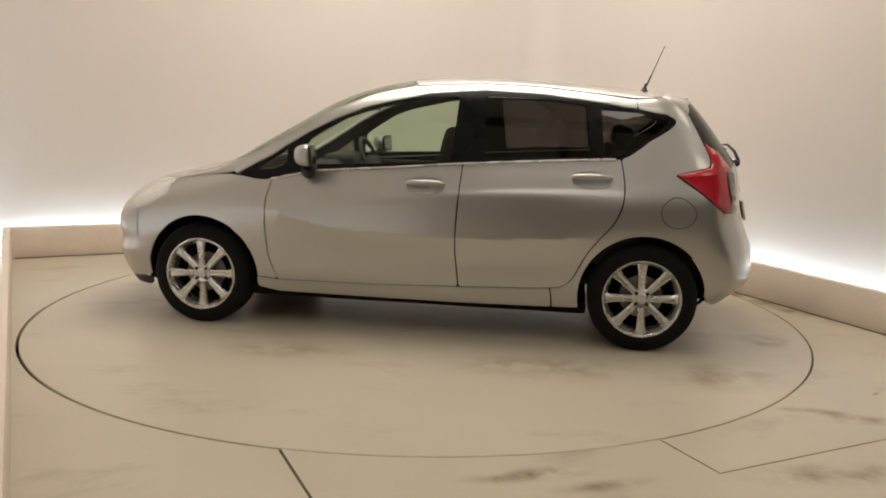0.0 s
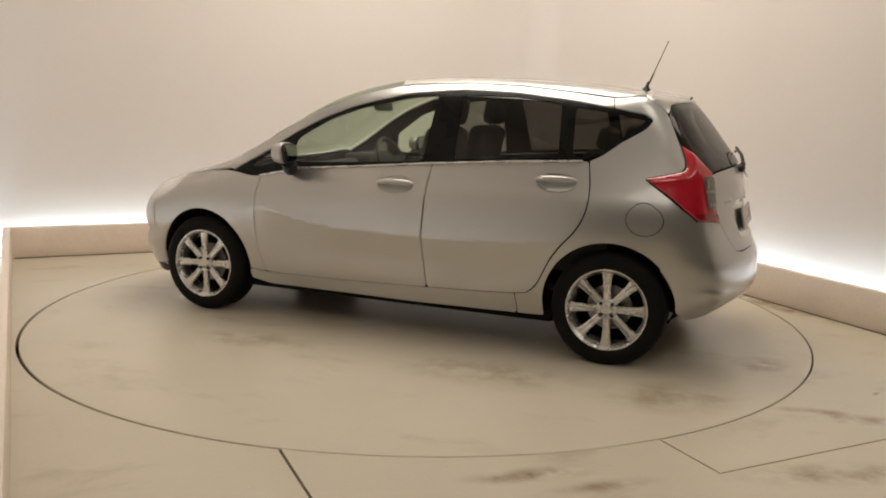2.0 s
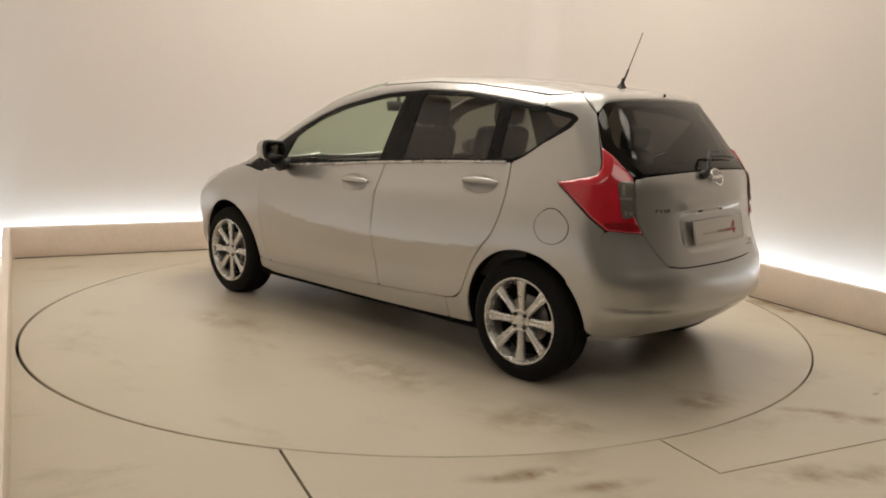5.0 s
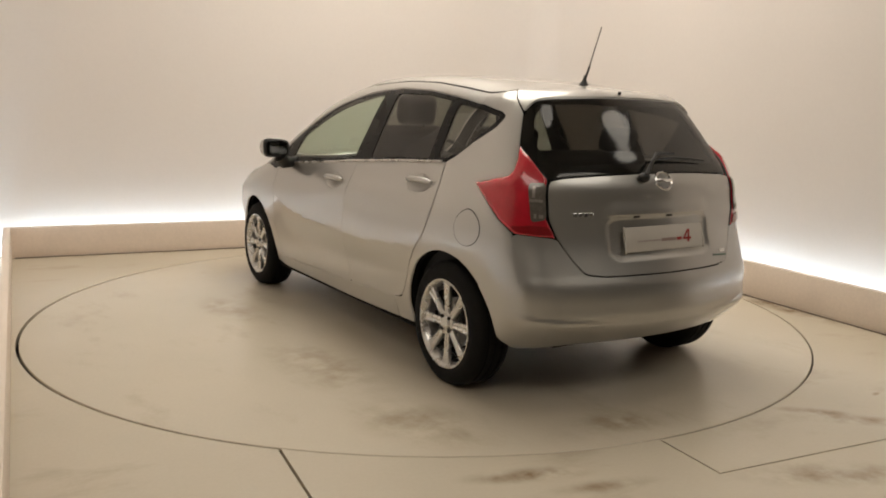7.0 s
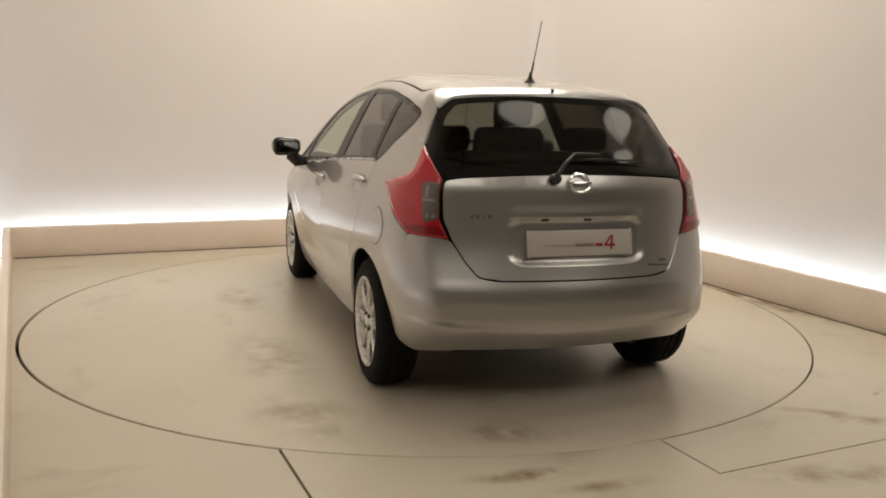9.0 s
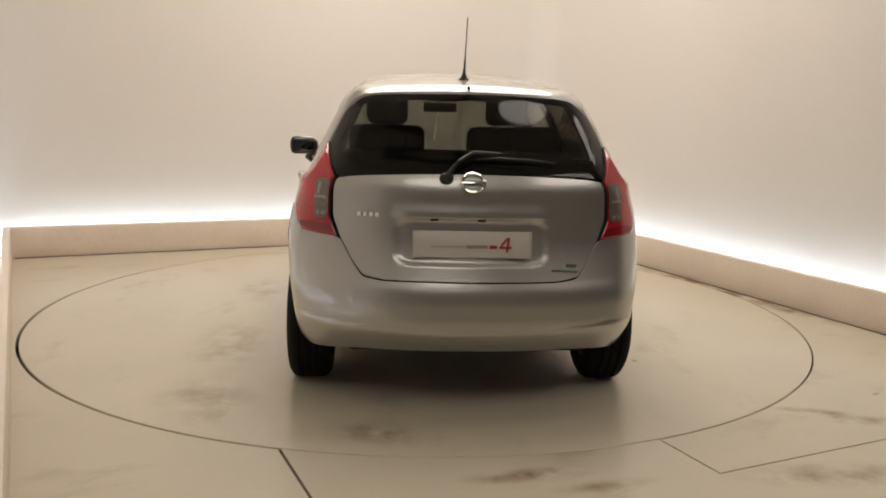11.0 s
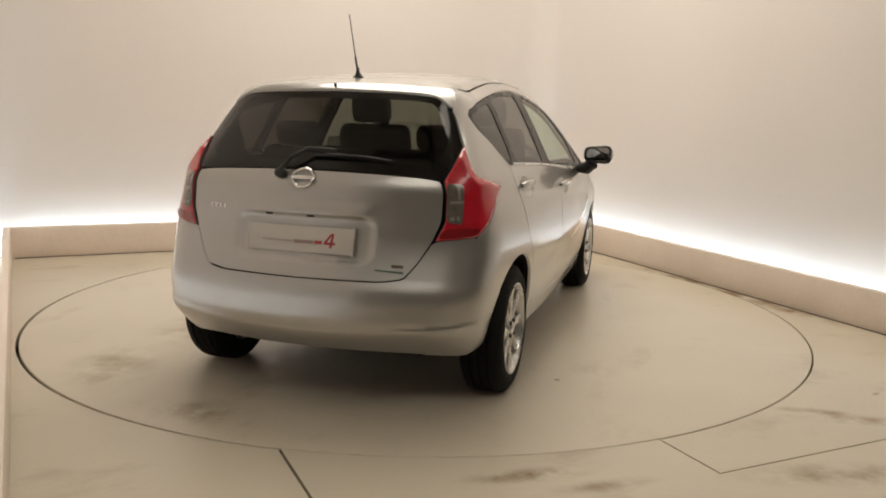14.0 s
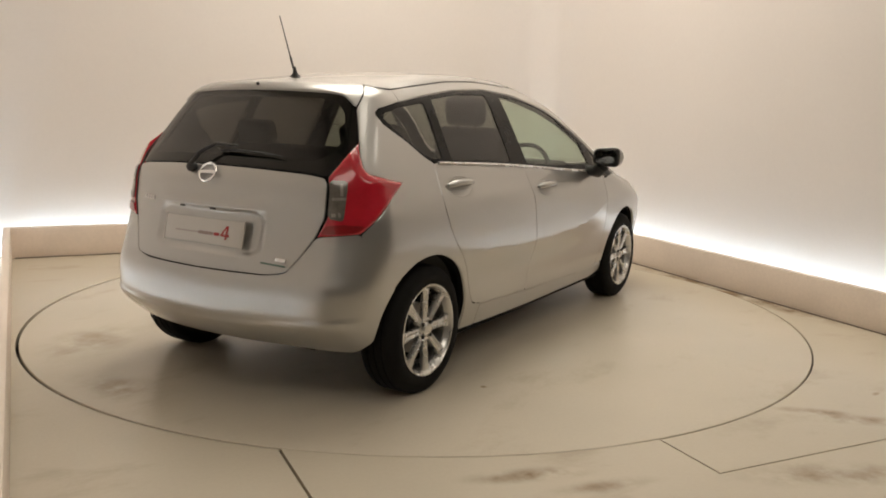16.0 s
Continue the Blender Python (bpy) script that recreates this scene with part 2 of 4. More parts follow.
def build_studio():
    g = .008
    a_l, a_r, b_c = -1.437, .042, 2.75

    def hole(t):
        """Edge of the pit: the deck sits a little off its middle, so the gap is widest on one side."""
        r = DISC_R + .012 + .005 * math.cos(t - radians(191))
        return r * math.cos(t), r * math.sin(t)
    # cut-out of the cover in front of the ring: an arc between the two seams, then out to the walls
    t0, t1 = math.acos(a_l / RING), math.acos(a_r / RING)
    arc = [((DISC_R + .009) * math.cos(-t), (DISC_R + .009) * math.sin(-t)) for t in np.linspace(t0, t1, 30)]
    cover = [(x + (g if i == 0 else -g if i == 29 else 0), y) for i, (x, y) in enumerate(arc)]
    cover += [(a_r - g, -b_c - g), (A1 + .3, -b_c - g), (A1 + .3, -BACK), (a_l + g, -BACK)]
    t_all = np.linspace(t1, t0 - 2 * math.pi, 200)
    big = [hole(-t) for t in t_all]
    main = big + [(a_l, -BACK), (-6, -BACK), (-6, -B1), (A0 - .3, -B1), (A0 - .3, -B0 + .3), (A1 + .3, -B0 + .3), (A1 + .3, -b_c), (a_r, -b_c)]
    slab("floor", [main], FLOOR, "scuffed beige painted studio floor around the turntable")
    slab("floor_cover", [cover], FLOOR, "stained beige floor cover panel beside the turntable")
    bm = bmesh.new()
    box(bm, (14, 22, .1), pose(0, -3, -.13))
    sub = from_bm("floor_pit", bm, DARK_GAP, None, "dark pit floor beneath the turntable gap", smooth=False, kind="structure")
    sub.matrix_basis = ROOM
    # kerbs
    for name, size, at, label in (
            ("kerb_north", (A1 - A0 + 2 * KERB_T + .09, KERB_T, KERB_H), (-.045, -B0 + KERB_T / 2), "low beige kerb hiding the light strip along the back wall"),
            ("kerb_east", (KERB_T, B1 - B0 - .01, KERB_H), (A1 + KERB_T / 2, -(B0 + B1) / 2), "low beige kerb hiding the light strip along the side wall"),
            ("kerb_west", (KERB_T, B1 - B0 - .01, KERB_H), (A0 - KERB_T / 2, -(B0 + B1) / 2), "low pale kerb at the edge of the studio floor")):
        bm = bmesh.new()
        box(bm, size, pose(at[0], at[1], KERB_H / 2 - .002), .004)
        ob = from_bm(name, bm, KERB, None, label, kind="structure")
        ob.matrix_basis = ROOM @ SKEW if name == "kerb_west" else ROOM
    for size, at in (((A1 - A0 + .06, .008, .007), (-.03, -B0 - .004)), ((.008, B1 - B0 - .03, .007), (A1 - .004, -(B0 + B1) / 2))):
        bm = bmesh.new()
        box(bm, size, pose(at[0], at[1], .0035), .002)
        ob = from_bm("trim", bm, SEAL, None, "grimy brown sealant line along the kerb foot", kind="structure")
        ob.matrix_basis = ROOM
    # light strips in the troughs behind the kerbs
    off = KERB_T + .045
    for size, at, label in (
            ((A1 - A0 + .2, .03, .02), (0, -B0 + off), "white light strip behind the back kerb"),
            ((.03, 5.8, .02), (A1 + off, -(B0 + 5.8 / 2)), "white light strip behind the side kerb"),
            ((.03, 5.8, .02), (A0 - off, -(B0 + 5.8 / 2)), "white light strip behind the pale edge kerb")):
        bm = bmesh.new()
        box(bm, size, pose(at[0], at[1], .10))
        ob = from_bm("light_strip", bm, LED, None, smooth=False)
        ob.matrix_basis = ROOM @ SKEW if at[0] < -1 else ROOM
        tagged(ob, label, "light strip", "light strips behind the kerbs")
    # walls: a cove in the far corner
    wa0, wa1, wb0 = A0 - KERB_T - TROUGH, A1 + KERB_T + TROUGH, B0 - KERB_T - TROUGH
    r, th = .30, .12
    line = [(wa0 - th, -wb0)] + [(wa1 - r + r * math.sin(t), -wb0 - r + r * math.cos(t)) for t in np.linspace(0, math.pi / 2, 14)]

    def wall(name, pts, label, flip):
        n = len(pts)
        vs = [(x, y, z) for z in (-.05, HIGH) for x, y in pts]
        d = [(Vector(pts[min(i + 1, n - 1)]) - Vector(pts[max(i - 1, 0)])).normalized() for i in range(n)]
        vs += [(x - q.y * th * flip, y + q.x * th * flip, z) for z in (-.05, HIGH) for (x, y), q in zip(pts, d)]
        bm = bmesh.new()
        bv = [bm.verts.new(v) for v in vs]
        for i in range(n - 1):
            for k in (0, 2 * n):
                bm.faces.new([bv[k + j] for j in (i, i + 1, n + i + 1, n + i)])
            bm.faces.new([bv[j] for j in (n + i, n + i + 1, 3 * n + i + 1, 3 * n + i)])
            bm.faces.new([bv[j] for j in (i, i + 1, 2 * n + i + 1, 2 * n + i)])
        for i in (0, n - 1):
            bm.faces.new([bv[j] for j in (i, n + i, 3 * n + i, 2 * n + i)])
        ob = from_bm(name, bm, WALL, None, label, kind="structure")
        ob.matrix_basis = ROOM

    wall("wall_north", line, "smooth off-white back wall curving round the corner", 1)
    wall("wall_east", [(wa1, -wb0 - r - .001), (wa1, -B1)], "smooth off-white side wall lit from below", 1)
    wall("wall_west", [(wa0, -B1), (wa0, -wb0)], "smooth off-white wall beside the floor's edge", 1)
    # added, unseen hall on the camera's side: dark walls cut light, pale ceiling reflects
    for name, size, at, label in (
            ("wall_south", (12.4, .2, HIGH), (0, -BACK - .1), "added unseen dark wall at the far end of the hall"),
            ("wall_hall_west", (.2, BACK - B1, HIGH), (-6.1, -(BACK + B1) / 2), "added unseen dark side wall of the hall"),
            ("wall_hall_east", (.2, BACK - B1, HIGH), (6.1, -(BACK + B1) / 2), "added unseen dark side wall of the hall"),
            ("wall_return_west", (6 + wa0 - th, .2, HIGH), ((-6 + wa0 - th) / 2, -B1 + .1), "added unseen dark return wall beside the studio"),
            ("wall_return_east", (6 - wa1 - th, .2, HIGH), ((6 + wa1 + th) / 2, -B1 + .1), "added unseen dark return wall beside the studio")):
        bm = bmesh.new()
        box(bm, size, pose(at[0], at[1], HIGH / 2))
        ob = from_bm(name, bm, HALL, None, label, smooth=False, kind="structure")
        ob.matrix_basis = ROOM
    for name, w, b0, b1, mt, label in (("ceiling", wa1 - wa0 + .4, wb0 - .2, B1, CEIL, "pale grey studio ceiling"), ("ceiling_hall", 12.4, B1 + .002, BACK + .2, HALL_CEIL, "added unseen pale ceiling of the hall")):
        bm = bmesh.new()
        box(bm, (w, b1 - b0, .1), pose(0, -(b0 + b1) / 2, HIGH + .052))
        ob = from_bm(name, bm, mt, None, label, smooth=False, kind="structure")
        ob.matrix_basis = ROOM
    # ceiling beams and lamps
    for a, b, turn, long in ((-.7, 2.5, 62, 2.5), (-.9, 2.9, -38, 3.0), (.9, 1.68, 5, 3.0), (0, -2.66, 0, 4.9)):
        bm = bmesh.new()
        box(bm, (long, .09, .16), Matrix(), .005)
        ob = from_bm("ceiling_beam", bm, BEAM, None)
        ob.matrix_basis = ROOM @ pose(a, -b, HIGH - .082 - .004 * abs(turn) / 20, 0, 0, turn)
        tagged(ob, "dark steel beam under the ceiling", "beam", "ceiling beams")

    def lamp(r, glow, rod):
        root = new("ceiling_light")
        bm = bmesh.new()
        lathe(bm, [(.03, .02), (.05, r * .6), (.04, r + .02), (-.03, r + .02), (-.03, r), (-.005, r)], 40, "Z")
        from_bm("housing", bm, BEAM, root, "dark metal lamp housing")
        bm = bmesh.new()
        lathe(bm, [(-.006, r - .001), (-.016, r * .6), (-.02, .001)], 40, "Z")
        from_bm("diffuser", bm, glow, root, "glowing warm white diffuser")
        if rod:
            bm = bmesh.new()
            tube(bm, [(0, 0, .03), (0, 0, rod + .05)], .012, 8)
            from_bm("hanging_rod", bm, BEAM, root, "thin dark hanging rod")
        return tagged(root, "round warm white light placed out of view under the ceiling", "ceiling lamp", "ceiling lamps")
    # the 1.3 pair is unseen fill, added to brighten the car's side
    spots = {.37: ((.35, 2.2), (2.2, 2.2)), 1.3: ((-2.6, 5.6), (1.9, 5.6)), 1.8: ((.4, -.6),)}
    glows = {.37: SOFT_LAMP, 1.3: HALL_FILL, 1.8: LAMP}
    drop = {.37: 1.0, 1.3: 0, 1.8: 0}
    for r, places in spots.items():
        first = None
        for a, b in places:
            at = ROOM @ pose(a, -b, HIGH - .052 - drop[r])
            if first is None:
                first = lamp(r, glows[r], drop[r])
                first.matrix_basis = at
            else:
                copy_thing(first, at)
    # turntable
    disc = new("turntable")
    bm = bmesh.new()
    lathe(bm, [(-.06, DISC_R), (-.003, DISC_R), (0, DISC_R - .003)], 240, "Z")
    rim = [v for v in bm.verts if v.co.z > -.001]
    c = bm.verts.new((0, 0, 0))
    rim.sort(key=lambda v: math.atan2(v.co.y, v.co.x))
    for i in range(len(rim)):
        bm.faces.new((c, rim[i], rim[(i + 1) % len(rim)]))
    from_bm("deck", bm, DISC, disc, "beige painted deck")
    bm = bmesh.new()
    lathe(bm, [(-.075, DISC_R - .01), (-.075, DISC_R + .0015), (-.012, DISC_R + .0015), (-.012, DISC_R - .01)], 240, "Z")
    from_bm("edge_band", bm, BEAM, disc, "dark steel edge band")
    tagged(disc, "round beige turntable flush in the floor", "turntable")
    return disc


# ---------------------------------------------------------------- the car: its skin
def spline(pts, x):
    """Smooth curve through a few (x, y) stations."""
    px = np.array([a for a, b in pts], float)
    py = np.array([b for a, b in pts], float)
    if px[0] > px[-1]:
        px, py = px[::-1], py[::-1]
    d = np.diff(py) / np.diff(px)
    m = np.concatenate([d[:1], (d[:-1] * np.diff(px)[1:] + d[1:] * np.diff(px)[:-1]) / (px[2:] - px[:-2]), d[-1:]])
    x = np.clip(np.asarray(x, float), px[0], px[-1])
    i = np.clip(np.searchsorted(px, x) - 1, 0, len(px) - 2)
    h = px[i + 1] - px[i]
    t = (x - px[i]) / h
    return ((1 + 2 * t) * (1 - t) ** 2 * py[i] + t * (1 - t) ** 2 * h * m[i] + t * t * (3 - 2 * t) * py[i + 1] + t * t * (t - 1) * h * m[i + 1])


def step(a, b, x):
    t = np.clip((np.asarray(x, float) - a) / (b - a), 0, 1)
    return t * t * (3 - 2 * t)


def soft_min(a, b, k):
    h = np.maximum(k - np.abs(a - b), 0) / k
    return np.minimum(a, b) - h * h * k / 4


WIDTH = [(.1, .73), (.25, .778), (.34, .802), (.48, .826), (.60, .839), (.72, .842), (.85, .823), (.97, .775), (1.07, .728), (1.3, .612), (1.45, .53), (1.7, .40)]
TAPER = [(2.2, .78), (1.8, .9), (1.4, .968), (1.0, .992), (.5, 1), (-.8, 1), (-1.3, .985), (-1.6, .958), (-1.9, .915), (-2.2, .86)]
TAIL = [(.1, -1.82), (.25, -1.915), (.32, -1.997), (.40, -2.060), (.48, -2.065), (.56, -2.055), (.62, -2.03), (.75, -1.985), (.9, -1.96), (1.0, -1.945), (1.06, -1.915), (1.15, -1.845), (1.3, -1.73), (1.42, -1.625), (1.7, -1.4)]
NOSE = [(.1, 1.83), (.3, 1.955), (.40, 1.985), (.47, 1.962), (.55, 1.985), (.65, 1.96), (.8, 1.87), (1.2, 1.55)]
TOP = [(2.2, .56), (1.95, .74), (1.75, .83), (1.5, .90), (1.25, .965), (1.1, 1.02), (.95, 1.105), (.75, 1.22), (.45, 1.385), (.1, 1.485), (-.2, 1.513), (-.5, 1.517), (-.9, 1.50), (-1.35, 1.457), (-1.66, 1.412), (-2.2, 1.3)]
SWEEP = [(1.2, .80), (.95, .755), (.75, .705), (.5, .645), (.2, .613), (-.3, .603), (-.8, .615), (-1.3, .66)]
SHOULDER = [(.6, .70), (.3, .76), (-.1, .82), (-.5, .86), (-1.3, .90)]
REAR_PIVOT, FRONT_PIVOT, TURN, LEAN = -1.2, 1.0, .75, .6


def depth_inside(x, y, z):
    """Positive inside the car body, zero on its skin."""
    a = np.abs(y)
    scallop = .005 * np.exp(-((z - .45) / .075) ** 2) * step(-1.0, -.5, x) * (1 - step(.6, 1.0, x))
    # the sweeping door crease with a hollow under it, and the soft line that rises to the rear handle
    u = z - spline(SWEEP, x)
    along = step(-1.30, -.85, x) * (1 - step(.60, .95, x))
    crease = (.011 * np.exp(-np.abs(u) / .07) - .009 * np.exp(-((u + .14) / .085) ** 2)) * along
    rise = .006 * np.exp(-((z - spline(SHOULDER, x)) / .055) ** 2) * step(-1.25, -.8, x) * (1 - step(.1, .6, x))
    side = spline(WIDTH, z) * spline(TAPER, x) - scallop + crease + rise - a
    # plate recess under the grip ridge, bumper ledge and lower bumper lip
    inset = np.hypot(np.maximum(a - .245, 0) / .09, np.maximum(np.abs(z - .765) - .05, 0) / .05)
    dish = .010 * (1 - step(.55, 1.05, inset))
    fold = z - (.392 + .08 * a * a)
    lip = -.0085 * (1 - step(-.017, .011, fold)) * step(-.11, -.03, fold)
    ridge = -.006 * (1 - step(.27, .35, a)) * step(.856, .872, z) * (1 - step(.882, .94, z))
    tail = x - (spline(TAIL, z) + .30 * a * a + dish + lip + ridge)
    nose = spline(NOSE, z) - .32 * a * a - x
    top = spline(TOP, x) - .12 * a * a - z
    d = soft_min(side, tail, .16)
    d = soft_min(d, nose, .2)
    return soft_min(d, top, .14 - .09 * step(1.2, 1.5, -x))


def pivot_height(s):
    return .85 - .3 * step(.75, 1.05, s)


def skin(s, v, lift=0.0):
    """The points of the body's left skin: s runs from nose (2.18) to tail (-2.378), v up from the sill and over to the roof's middle."""
    s, v = np.broadcast_arrays(np.asarray(s, float), np.asarray(v, float))
    px = np.clip(s, REAR_PIVOT, FRONT_PIVOT)
    psi = (s - px) / TURN
    zp = pivot_height(s)
    lean = np.maximum(v - zp, 0) / LEAN
    o = np.stack([px, 0 * px, np.minimum(v, zp)], -1)
    way = np.stack([np.sin(psi) * np.cos(lean), np.cos(psi) * np.cos(lean), np.sin(lean)], -1)
    lo, hi = np.zeros(s.shape), np.full(s.shape, 2.0)
    for _ in range(40):
        mid = (lo + hi) / 2
        q = o + way * mid[..., None]
        ok = depth_inside(q[..., 0], q[..., 1], q[..., 2]) > 0
        lo, hi = np.where(ok, mid, lo), np.where(ok, hi, mid)
    q = o + way * lo[..., None]
    return q + skin_normal(q) * lift if lift else q


def skin_normal(q):
    e = 2e-3
    g = [depth_inside(*(q[..., i] - e * (i == k) for i in range(3))) - depth_inside(*(q[..., i] + e * (i == k) for i in range(3))) for k in range(3)]
    g = np.stack(g, -1)
    return g / np.linalg.norm(g, axis=-1, keepdims=True)


def skin_place(x, y, z):
    """The (s, v) of a point on or near the skin."""
    px = min(max(x, REAR_PIVOT), FRONT_PIVOT)
    s = px + math.atan2(x - px, abs(y)) * TURN
    zp = float(pivot_height(s))
    return s, (z if z <= zp else zp + math.atan2(z - zp, math.hypot(x - px, y)) * LEAN)


# ---------------------------------------------------------------- the car: panels laid on the skin
S_END, S_NOSE = REAR_PIVOT - TURN * math.pi / 2, FRONT_PIVOT + TURN * math.pi / 2
HUB_F, HUB_R, HUB_Z, ARCH = 1.228, -1.372, .300, .352


def v_end(s):
    return pivot_height(s) + .9424


def rounded(points, gap=0.0, seg=.05, cuts=2):
    """A closed outline with softened corners, drawn in by gap."""
    p = np.array(points, float)
    out = []
    for a, b in zip(p, np.roll(p, -1, 0)):
        n = max(1, int(np.ceil(np.linalg.norm(b - a) / seg)))
        out += [a + (b - a) * i / n for i in range(n)]
    p = np.array(out)
    for _ in range(cuts):
        q = np.roll(p, -1, 0)
        keep = (np.abs(p[:, 0] - S_END) < 1e-6) & (np.abs(np.roll(p, 1, 0)[:, 0] - S_END) > 1e-6) | (np.abs(p[:, 0] - S_END) < 1e-6) & (np.abs(q[:, 0] - S_END) > 1e-6)
        new_p = []
        for i in range(len(p)):
            if keep[i]:
                new_p.append(p[i])
            else:
                new_p += [p[i] * .75 + p[i - 1] * .25, p[i] * .75 + q[i] * .25]
        p = np.array(new_p)
    if gap:
        q, r = np.roll(p, -1, 0), np.roll(p, 1, 0)
        area = (p[:, 0] * q[:, 1] - q[:, 0] * p[:, 1]).sum()
        t = q - r
        t /= np.linalg.norm(t, axis=1, keepdims=True) + 1e-12
        nrm = np.stack([-t[:, 1], t[:, 0]], 1) * (1 if area > 0 else -1)
        mid = (np.abs(p[:, 0] - S_END) < 1e-6) | (np.abs(p[:, 0] - S_NOSE) < 1e-6)
        nrm[mid, 0] = 0
        p = p + nrm * gap
    p[:, 0] = np.clip(p[:, 0], S_END, S_NOSE)
    p[:, 1] = np.minimum(p[:, 1], v_end(p[:, 0]))
    return p


def panel(name, outline, mat, parent, side=1, holes=(), gap=.0042, lift=0.0, grid=.03, rim=.014, label="", cuts=2, both=False, shape=None, seg=.05):
    """One sheet of the body, from its outline in (s, v). side -1: on the right; both: across the middle."""
    loops = [rounded(outline, gap, seg, cuts)] + [rounded(h, -gap, seg, cuts) for h in holes]
    lo, hi = loops[0].min(0), loops[0].max(0)
    gx, gy = np.meshgrid(np.arange(lo[0] + grid * .5, hi[0], grid), np.arange(lo[1] + grid * .5, hi[1], grid))
    free = np.stack([gx.ravel(), gy.ravel()], 1)
    free = free[inside(free, loops)]
    edge = np.concatenate(loops)
    if len(free):
        far = np.array([np.min(((edge - f) ** 2).sum(1)) for f in free])
        free = free[far > (grid * .45) ** 2]
    vs, es = [], []
    for lp in loops:
        k = len(vs)
        vs += [Vector(p) for p in lp]
        es += [(k + i, k + (i + 1) % len(lp)) for i in range(len(lp))]
    vs += [Vector(p) for p in free]
    got = delaunay(vs, es, [], 0, 1e-6)
    pts = np.array([tuple(p) for p in got[0]])
    tri = np.array([f for f in got[2] if len(f) == 3])
    tri = tri[inside(pts[tri].mean(1), loops)]
    q = skin(pts[:, 0], pts[:, 1])
    nrm = skin_normal(q)
    q = q + nrm * lift
    if shape is not None:
        q = shape(q, nrm, pts)
    # turned-in rim along the outline
    count = {}
    for f in tri:
        for a, b in zip(f, np.roll(f, -1)):
            count[(a, b)] = 1
    verts, norms, faces = list(q), list(nrm), [tuple(f) for f in tri]
    back = {}
    for a, b in count:
        middle = both and (abs(pts[a, 0] - pts[b, 0]) < 1e-9 and min(abs(pts[a, 0] - S_END), abs(pts[a, 0] - S_NOSE)) < 1e-6 or min(pts[k, 1] - v_end(pts[k, 0]) for k in (a, b)) > -.004)
        if (b, a) not in count and not middle:
            for k in (a, b):
                if k not in back:
                    back[k] = len(verts)
                    verts.append(q[k] - nrm[k] * rim)
                    norms.append(nrm[k])
            faces.append((b, a, back[a], back[b]))
    verts, norms = np.array(verts), np.array(norms)
    # outward winding
    if (np.cross(verts[tri[:, 1]] - verts[tri[:, 0]], verts[tri[:, 2]] - verts[tri[:, 0]]) * norms[tri[:, 0]]).sum() < 0:
        faces = [tuple(reversed(f)) for f in faces]
    flip = np.array([1, -1, 1])
    if both:
        n = len(verts)
        faces = faces + [tuple(reversed([i + n for i in f])) for f in faces]
        verts, norms = np.concatenate([verts, verts * flip]), np.concatenate([norms, norms * flip])
    elif side < 0:
        verts, norms, faces = verts * flip, norms * flip, [tuple(reversed(f)) for f in faces]
    return part(name, verts, faces, mat, parent, label, normals=None if shape else norms, smooth=True)


def arch_arc(hub, z0=.0, r=ARCH, n=26, a0=-15, a1=195):
    """Points (s, v) of a wheel arch, front to rear over the top."""
    out = []
    for t in np.radians(np.linspace(a0, a1, n)):
        x, z = hub + r * math.cos(t), HUB_Z + r * math.sin(t)
        y = float(spline(WIDTH, z) * spline(TAPER, x))
        out.append(skin_place(x, y, z))
    return [p for p in out if p[1] > z0]


# outlines on the left skin
BELT = [(1.0, .812), (.78, .880), (.512, .925), (.046, .953), (-.279, .976), (-.755, 1.004), (-1.19, 1.025)]
DLO_TOP = [(-1.568, 1.197), (-1.529, 1.222), (-1.335, 1.273), (-1.084, 1.305), (-.762, 1.337), (-.433, 1.348), (-.103, 1.323), (.226, 1.257), (.421, 1.191), (.581, 1.116), (.738, 1.026), (.864, .934)]
DLO = BELT + [(-1.286, 1.053), (-1.389, 1.112), (-1.532, 1.166)] + DLO_TOP
PANE_A = [(.87, .896), (.70, .948), (.70, 1.026), (.80, .965)]
PANE_B = [(.62, .950), (.575, 1.078), (.292, 1.237), (.095, 1.284), (-.10, 1.305), (-.285, 1.317), (-.272, .988), (.046, .970)]
PANE_C = [(-.462, 1.002), (-.436, 1.320), (-.762, 1.318), (-1.02, 1.292), (-1.052, 1.030), (-.755, 1.020)]
PANE_D = [(-1.128, 1.040), (-1.101, 1.278), (-1.335, 1.254), (-1.535, 1.200), (-1.389, 1.124), (-1.286, 1.065), (-1.20, 1.040)]
DOOR_F = [(.773, .884), (.803, .782), (.814, .615), (.802, .444), (.752, .287), (.231, .291), (-.338, .308), (-.317, .503), (-.320, .670), (-.331, .858), (-.340, .980), (-.279, .976), (.046, .953), (.512, .925)]
SHUT = [(float(x), float(v)) for x, v in zip(spline([(0, -.86), (1, -.932), (2, -.985), (3, -1.022), (4, -1.062), (5, -1.122), (6, -1.192), (7, -1.232), (8, -1.243), (9, -1.222)], np.linspace(0, 9, 37)), spline([(0, .331), (1, .345), (2, .395), (3, .468), (4, .545), (5, .627), (6, .710), (7, .804), (8, .907), (9, 1.026)], np.linspace(0, 9, 37)))]
DOOR_R = [(-.340, .980), (-.331, .858), (-.320, .670), (-.317, .503), (-.338, .308), (-.70, .322)] + SHUT + [(-1.19, 1.025), (-.755, 1.004)]
